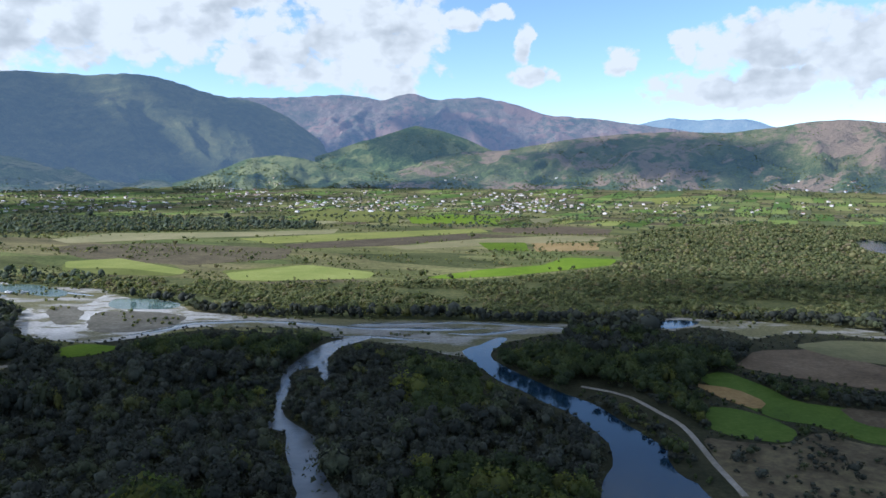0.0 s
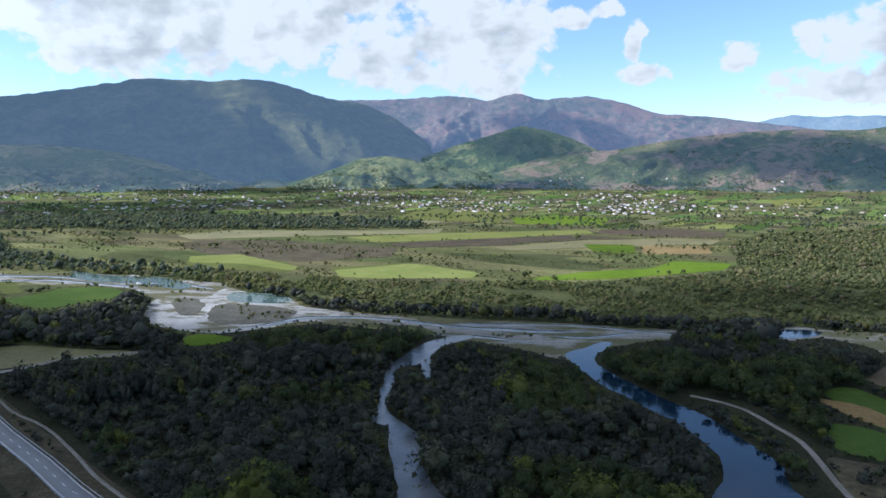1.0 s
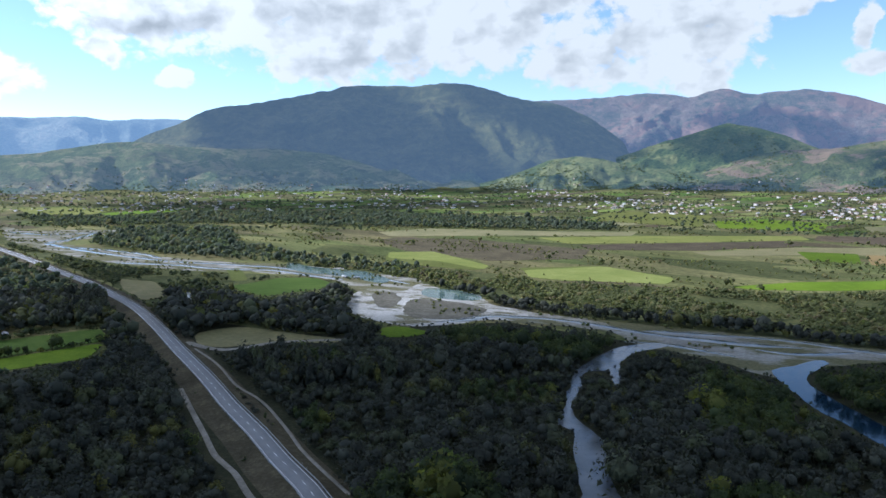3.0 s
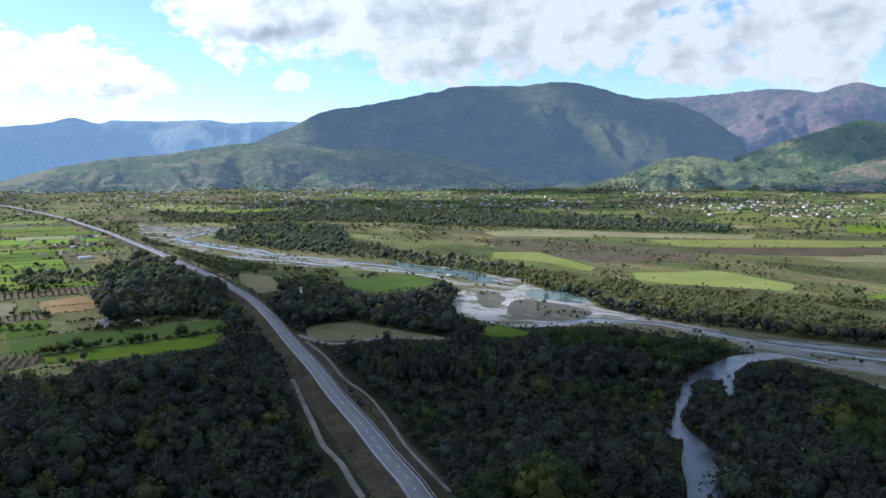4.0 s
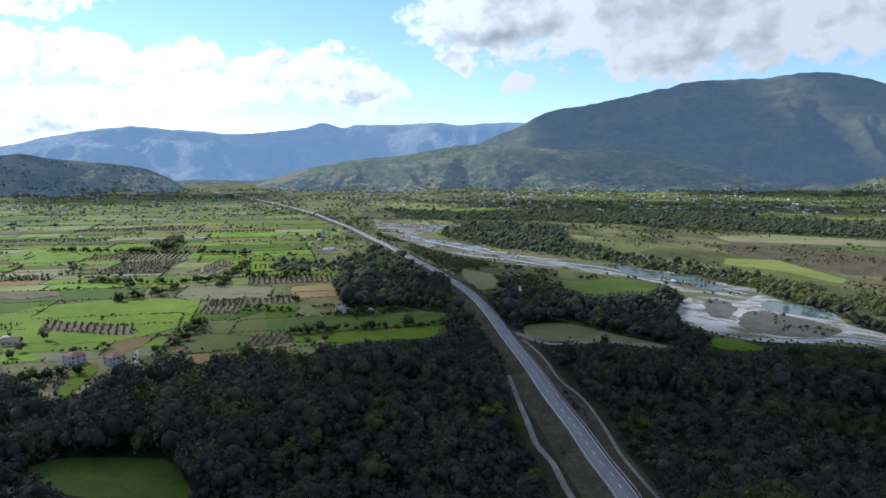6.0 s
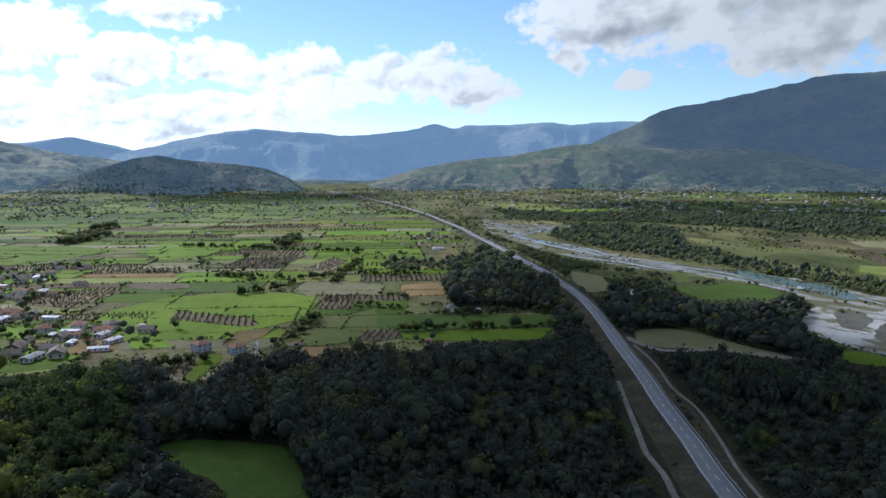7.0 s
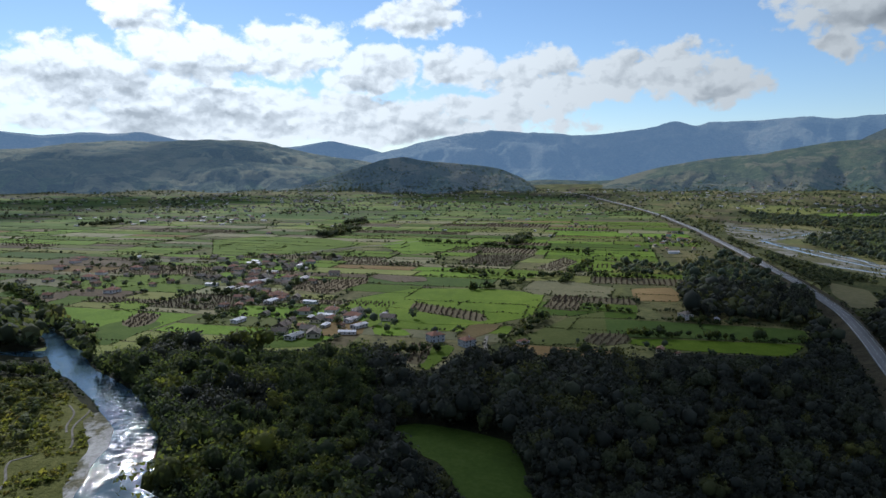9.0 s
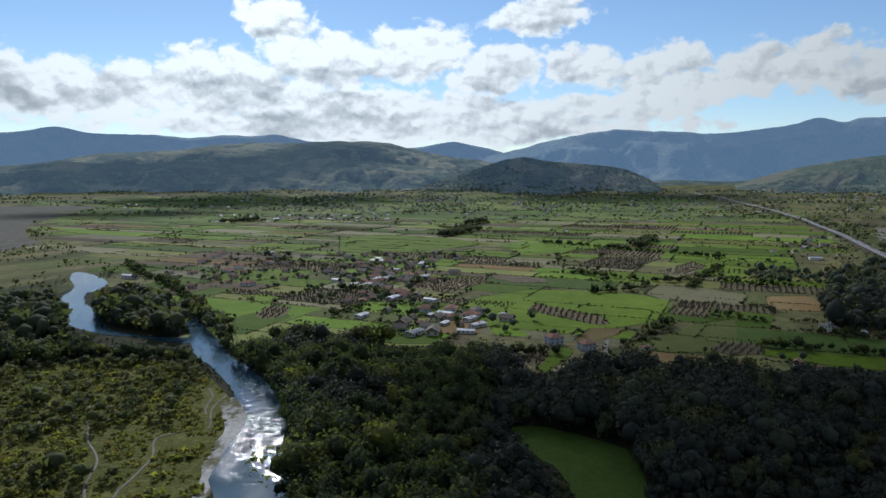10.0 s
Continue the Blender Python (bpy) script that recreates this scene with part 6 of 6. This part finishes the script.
LOOKS = ["white plastered house with a red tiled hip roof", "cream farmhouse with a weathered tile gable roof", "grey plastered two-storey house with a red hip roof", "long low shed with a pale sheet roof", "white two-storey house with a weathered tile roof", "small outbuilding with a red tile gable roof"]


def templates(rich):
    t = [house(9, 11, 1, 2.2, True, PLASTER[0], TILE[0], rich), house(7.5, 11, 1, 2.4, False, PLASTER[2], TILE[1], rich), house(10, 11.5, 2, 2.4, True, PLASTER[1], TILE[0], rich),
         house(6.5, 15, 1, 1.0, False, PLASTER[0], SHEET, rich), house(9.5, 11, 2, 2.3, True, PLASTER[0], TILE[1], rich), house(5, 7, 1, 1.6, False, PLASTER[2], TILE[0], rich)]
    for ob, look_ in zip(t, LOOKS):
        tagged(ob, look_ + " in the village", "house", "houses of the valley")
    return t


RICH, PLAIN_HOUSE = templates(True), templates(False)
used = set()


def put_house(kind, x, y, turn, scale=1.0, rich=True):
    src = (RICH if rich else PLAIN_HOUSE)[kind]
    m = pose(x, y, float(floor_z(np.array(x), np.array(y))), 0, 0, turn) @ Matrix.Scale(scale, 4)
    if (kind, rich) not in used:
        used.add((kind, rich))
        src.matrix_basis = m
    else:
        copy = copy_thing(src, pose(0, 0, 0))
        copy.matrix_basis = m


# farms nearest to the wood
FARMS = [(2, -406, 81, 20, 1.0), (2, -391, 97, 24, 0.92), (0, -372, 51, 15, 0.8), (0, -390, 131, 30, 0.72), (5, -354, 200, 50, 1.0), (4, -433, 263, 20, 0.95), (3, -336, 170, 70, 0.7), (4, -493, 43, 25, 1.0), (3, -460, 18, 65, 0.8),
         (1, -482, -4, 60, 0.8), (3, -489, 9, 68, 0.7), (1, -496, 32, 62, 0.8), (3, -488, 60, 64, 0.7), (3, -487, -39, 60, 1.0), (1, -506, -22, 70, 0.9), (0, -548, -54, 60, 0.9), (5, -301, 80, 40, 0.55), (3, -356, 143, 80, 0.45), (3, -425, 282, 64, 0.6), (5, -346, 206, 20, 0.6)]
for kind, hx, hy, turn, scale in FARMS:
    put_house(kind, hx, hy, turn, scale * 0.76)
stood_farms = [(hx, hy) for _, hx, hy, _, _ in FARMS]

# villages: heading, half width in degrees, nearest, farthest, houses, kinds
VILLAGES = [(-6.7, 4.2, 1750, 2750, 130, (0, 4, 4, 2, 0, 1)), (5.5, 8.0, 1800, 2500, 110, (0, 1, 1, 4, 5, 3)), (15, 3.5, 2300, 2900, 36, (0, 1, 4)), (26.5, 6, 2000, 2900, 60, (0, 3, 1, 4)),
            (-16, 6, 1700, 2300, 30, (0, 1, 4, 5)), (-26, 5, 1900, 2500, 12, (0, 4)), (57, 7, 2450, 3000, 70, (0, 3, 4, 1)), (43, 7, 1950, 2900, 100, (0, 1, 4, 3, 5))]
VILLAGES += [(60.5, 2.6, 900, 1250, 26, (0, 1, 3, 5, 2)), (93, 4, 540, 720, 36, (1, 5, 0, 3, 1)), (92.5, 4.5, 640, 880, 40, (0, 1, 5, 1, 3)), (104, 6, 640, 930, 28, (0, 1, 3, 5)), (85, 14, 1200, 2300, 70, (0, 1, 3, 5, 4)), (84, 26, 1900, 2950, 190, (0, 1, 3, 4, 1)), (97, 7, 1500, 1750, 40, (0, 3, 1)),
             (104, 4, 1500, 1850, 12, (3, 0, 4)), (70, 6, 1000, 2300, 34, (0, 1, 5, 3)), (88, 6, 2300, 2550, 24, (0, 4, 3)), (88, 3.5, 430, 510, 18, (3, 1, 5, 0))]
VILLAGES += [(76, 16, 1950, 3050, 150, (0, 3, 1, 4)), (100, 14, 1950, 3050, 130, (0, 3, 1, 4)), (48, 10, 1950, 3000, 90, (0, 1, 4, 3)), (30, 9, 1950, 3050, 80, (0, 1, 4, 3)), (10, 9, 1950, 2900, 70, (0, 1, 4))]
r = np.random.default_rng(31)
stood = list(stood_farms)
FAR_HOUSES = []
for a0, da, r0, r1, count, kinds in VILLAGES:
    for _ in range(count):
        for _try in range(8):
            hx, hy = at(a0 + da * r.normal(0, 0.5), r.uniform(r0, r1))
            if all(abs(hx - p) + abs(hy - q) > 12 for p, q in stood) and clear_of(np.array([hx]), np.array([hy]), False, 1.3)[0]:
                break
        else:
            continue
        stood.append((hx, hy))
        far_one = (kinds[r.integers(0, len(kinds))], hx, hy, 64 + r.choice((0, 90)) + r.normal(0, 9), r.uniform(0.58, 0.86) * (1.1 if hy > 1500 else 1.22 if np.hypot(hx, hy) < 1000 else 1.0))
        if np.hypot(hx, hy) < 1900:
            put_house(*far_one, np.hypot(hx, hy) < 760)
        else:
            FAR_HOUSES.append(far_one)
for group, rich in ((RICH, True), (PLAIN_HOUSE, False)):
    for k, ob in enumerate(group):
        if (k, rich) not in used:
            put_house(k, *at(80 + 3 * k, 2250 + 40 * k), 64, 1.0, rich)

# the far villages, joined
SPEC = [(9, 11, 1, 2.2, True, 0, 0), (7.5, 11, 1, 2.4, False, 2, 1), (10, 11.5, 2, 2.4, True, 1, 0), (6.5, 15, 1, 1.0, False, 0, 2), (9.5, 11, 2, 2.3, True, 0, 1), (5, 7, 1, 1.6, False, 2, 0)]
batch = {}
for kind, hx, hy, turn, scale in FAR_HOUSES:
    w, l, st, rise, hip, wm, rm = SPEC[kind]
    m = pose(hx, hy, float(floor_z(np.array(hx), np.array(hy))), 0, 0, turn) @ Matrix.Scale(scale, 4)
    for key, (v, f) in ((("wall", wm), box(-w / 2, w / 2, -l / 2, l / 2, -0.5, st * 2.9)), (("roof", rm), roof_shape(w, l, st * 2.9, rise, hip))):
        vs, fs = batch.setdefault(key, ([], []))
        fs += [tuple(i + len(vs) for i in q) for q in f]
        vs += [tuple(m @ Vector(p)) for p in v]
for k, (hx, hy, hz) in enumerate(SLOPE_SITES):
    w, l, st, rise, hip, wm, rm = SPEC[k % 6]
    m = pose(hx, hy, hz, 0, 0, 64 + 37 * (k % 5)) @ Matrix.Scale(0.85, 4)
    for key, (v, f) in ((("wall", wm), box(-w / 2, w / 2, -l / 2, l / 2, -3.0, st * 2.9)), (("roof", rm), roof_shape(w, l, st * 2.9, rise, hip))):
        vs, fs = batch.setdefault(key, ([], []))
        fs += [tuple(i + len(vs) for i in q) for q in f]
        vs += [tuple(m @ Vector(p)) for p in v]
far_village = tagged(new("far_village"), "far hillside villages of white and red-roofed houses", "village", kind="stuff")
for (what, k), (vs, fs) in batch.items():
    part("walls" if what == "wall" else "roofs", vs, fs, (PLASTER if what == "wall" else TILE + [SHEET])[k], far_village)
# garden trees between the houses
r = np.random.default_rng(41)
g = np.array([(hx + r.normal(0, 14), hy + r.normal(0, 14)) for hx, hy in stood for _ in range(3)])
g = g[[min(abs(gx - p) + abs(gy - q) for p, q in stood) > 9 for gx, gy in g]]
g = g[clear_of(g[:, 0], g[:, 1], False)]
stand("garden_trees", g[:, 0], g[:, 1], r.gamma(5, 0.75, len(g)) + 1.2, T_FAR + T_MID[:2], FAR_LEAF, "green garden trees between village houses", "trees", 42)

# ---- vehicles ----
CAR_PAINT = material("dark_car_paint", lambda n, co: surface(n, n.ramp(n.noise(co, 2.0), [(0.3, (0.02, 0.022, 0.026)), (0.7, (0.032, 0.034, 0.04))]), 0.3, spec=0.5))
TRUCK_PAINT = mottled("dusty_truck_paint", (0.4, 0.4, 0.38), (0.55, 0.55, 0.53), (0.65, 0.65, 0.63), 0.8, 4.0, 0.5)
RUBBER = mottled("tyre_rubber", (0.015, 0.015, 0.015), (0.025, 0.025, 0.025), (0.04, 0.04, 0.04), 2.0, 9.0)


def wheel(parent, x, y, radius, width):
    a = np.arange(14) * 2 * math.pi / 14
    ring = lambda k: np.column_stack([np.full(14, x + k), y + np.cos(a) * radius, radius + np.sin(a) * radius])
    v = np.vstack([ring(-width / 2), ring(width / 2)])
    f = [(i, (i + 1) % 14, 14 + (i + 1) % 14, 14 + i) for i in range(14)] + [tuple(range(14))[::-1], tuple(range(14, 28))]
    part("wheel", v, f, RUBBER, parent)


def shaped(name, profile, width, mat, parent, inset=0.0):
    """A body from its side outline (y, z), drawn in at the top by inset on both sides."""
    top = max(z for _, z in profile)
    low = min(z for _, z in profile)
    k = len(profile)
    v = [(s * (width / 2 - inset * (z - low) / (top - low)), y, z) for s in (-1, 1) for y, z in profile]
    f = [tuple(range(k)), tuple(range(2 * k - 1, k - 1, -1))] + [(i, k + i, k + (i + 1) % k, (i + 1) % k) for i in range(k)]
    return part(name, v, f, mat, parent)


def car():
    ob = new("car")
    shaped("body", [(-2.1, 0.35), (2.1, 0.35), (2.15, 0.7), (1.2, 0.9), (-2.0, 0.95), (-2.15, 0.7)], 1.75, CAR_PAINT, ob, 0.06)
    shaped("cabin", [(-1.7, 0.93), (1.1, 0.9), (0.4, 1.42), (-1.1, 1.45)], 1.6, GLASS, ob, 0.18)
    shaped("roof", [(-1.1, 1.44), (0.4, 1.41), (0.35, 1.47), (-1.05, 1.5)], 1.3, CAR_PAINT, ob, 0.02)
    for wx in (-0.8, 0.8):
        for wy in (-1.3, 1.35):
            wheel(ob, wx, wy, 0.32, 0.22)
    return tagged(ob, "small dark car driving on the country road", "car")


def truck(seed):
    ob = new("truck")
    shaped("cab", [(1.7, 0.8), (3.4, 0.8), (3.4, 1.7), (3.1, 2.5), (1.7, 2.5)], 2.3, TRUCK_PAINT, ob, 0.1)
    shaped("bed", [(-3.2, 1.0), (1.5, 1.0), (1.5, 2.2), (-3.2, 2.0)], 2.4, STEEL, ob)
    part("windscreen", *box(-0.95, 0.95, 3.25, 3.4, 1.75, 2.3), GLASS, ob)
    for wx in (-1.0, 1.0):
        for wy in (-2.3, -1.2, 2.4):
            wheel(ob, wx, wy, 0.5, 0.35)
    return tagged(ob, "dusty pale gravel truck parked on the river bar", "truck", "trucks on the gravel bar")


road_dir = math.degrees(math.atan2(-0.9, 0.44))
car().matrix_basis = pose(-549.0, 443.5, 1.6, 0, 0, -road_dir)
truck(1).matrix_basis = pose(-360, 575, 0.16, 0, 0, 70)
truck(2).matrix_basis = pose(-346, 574, 0.16, 0, 0, 120)
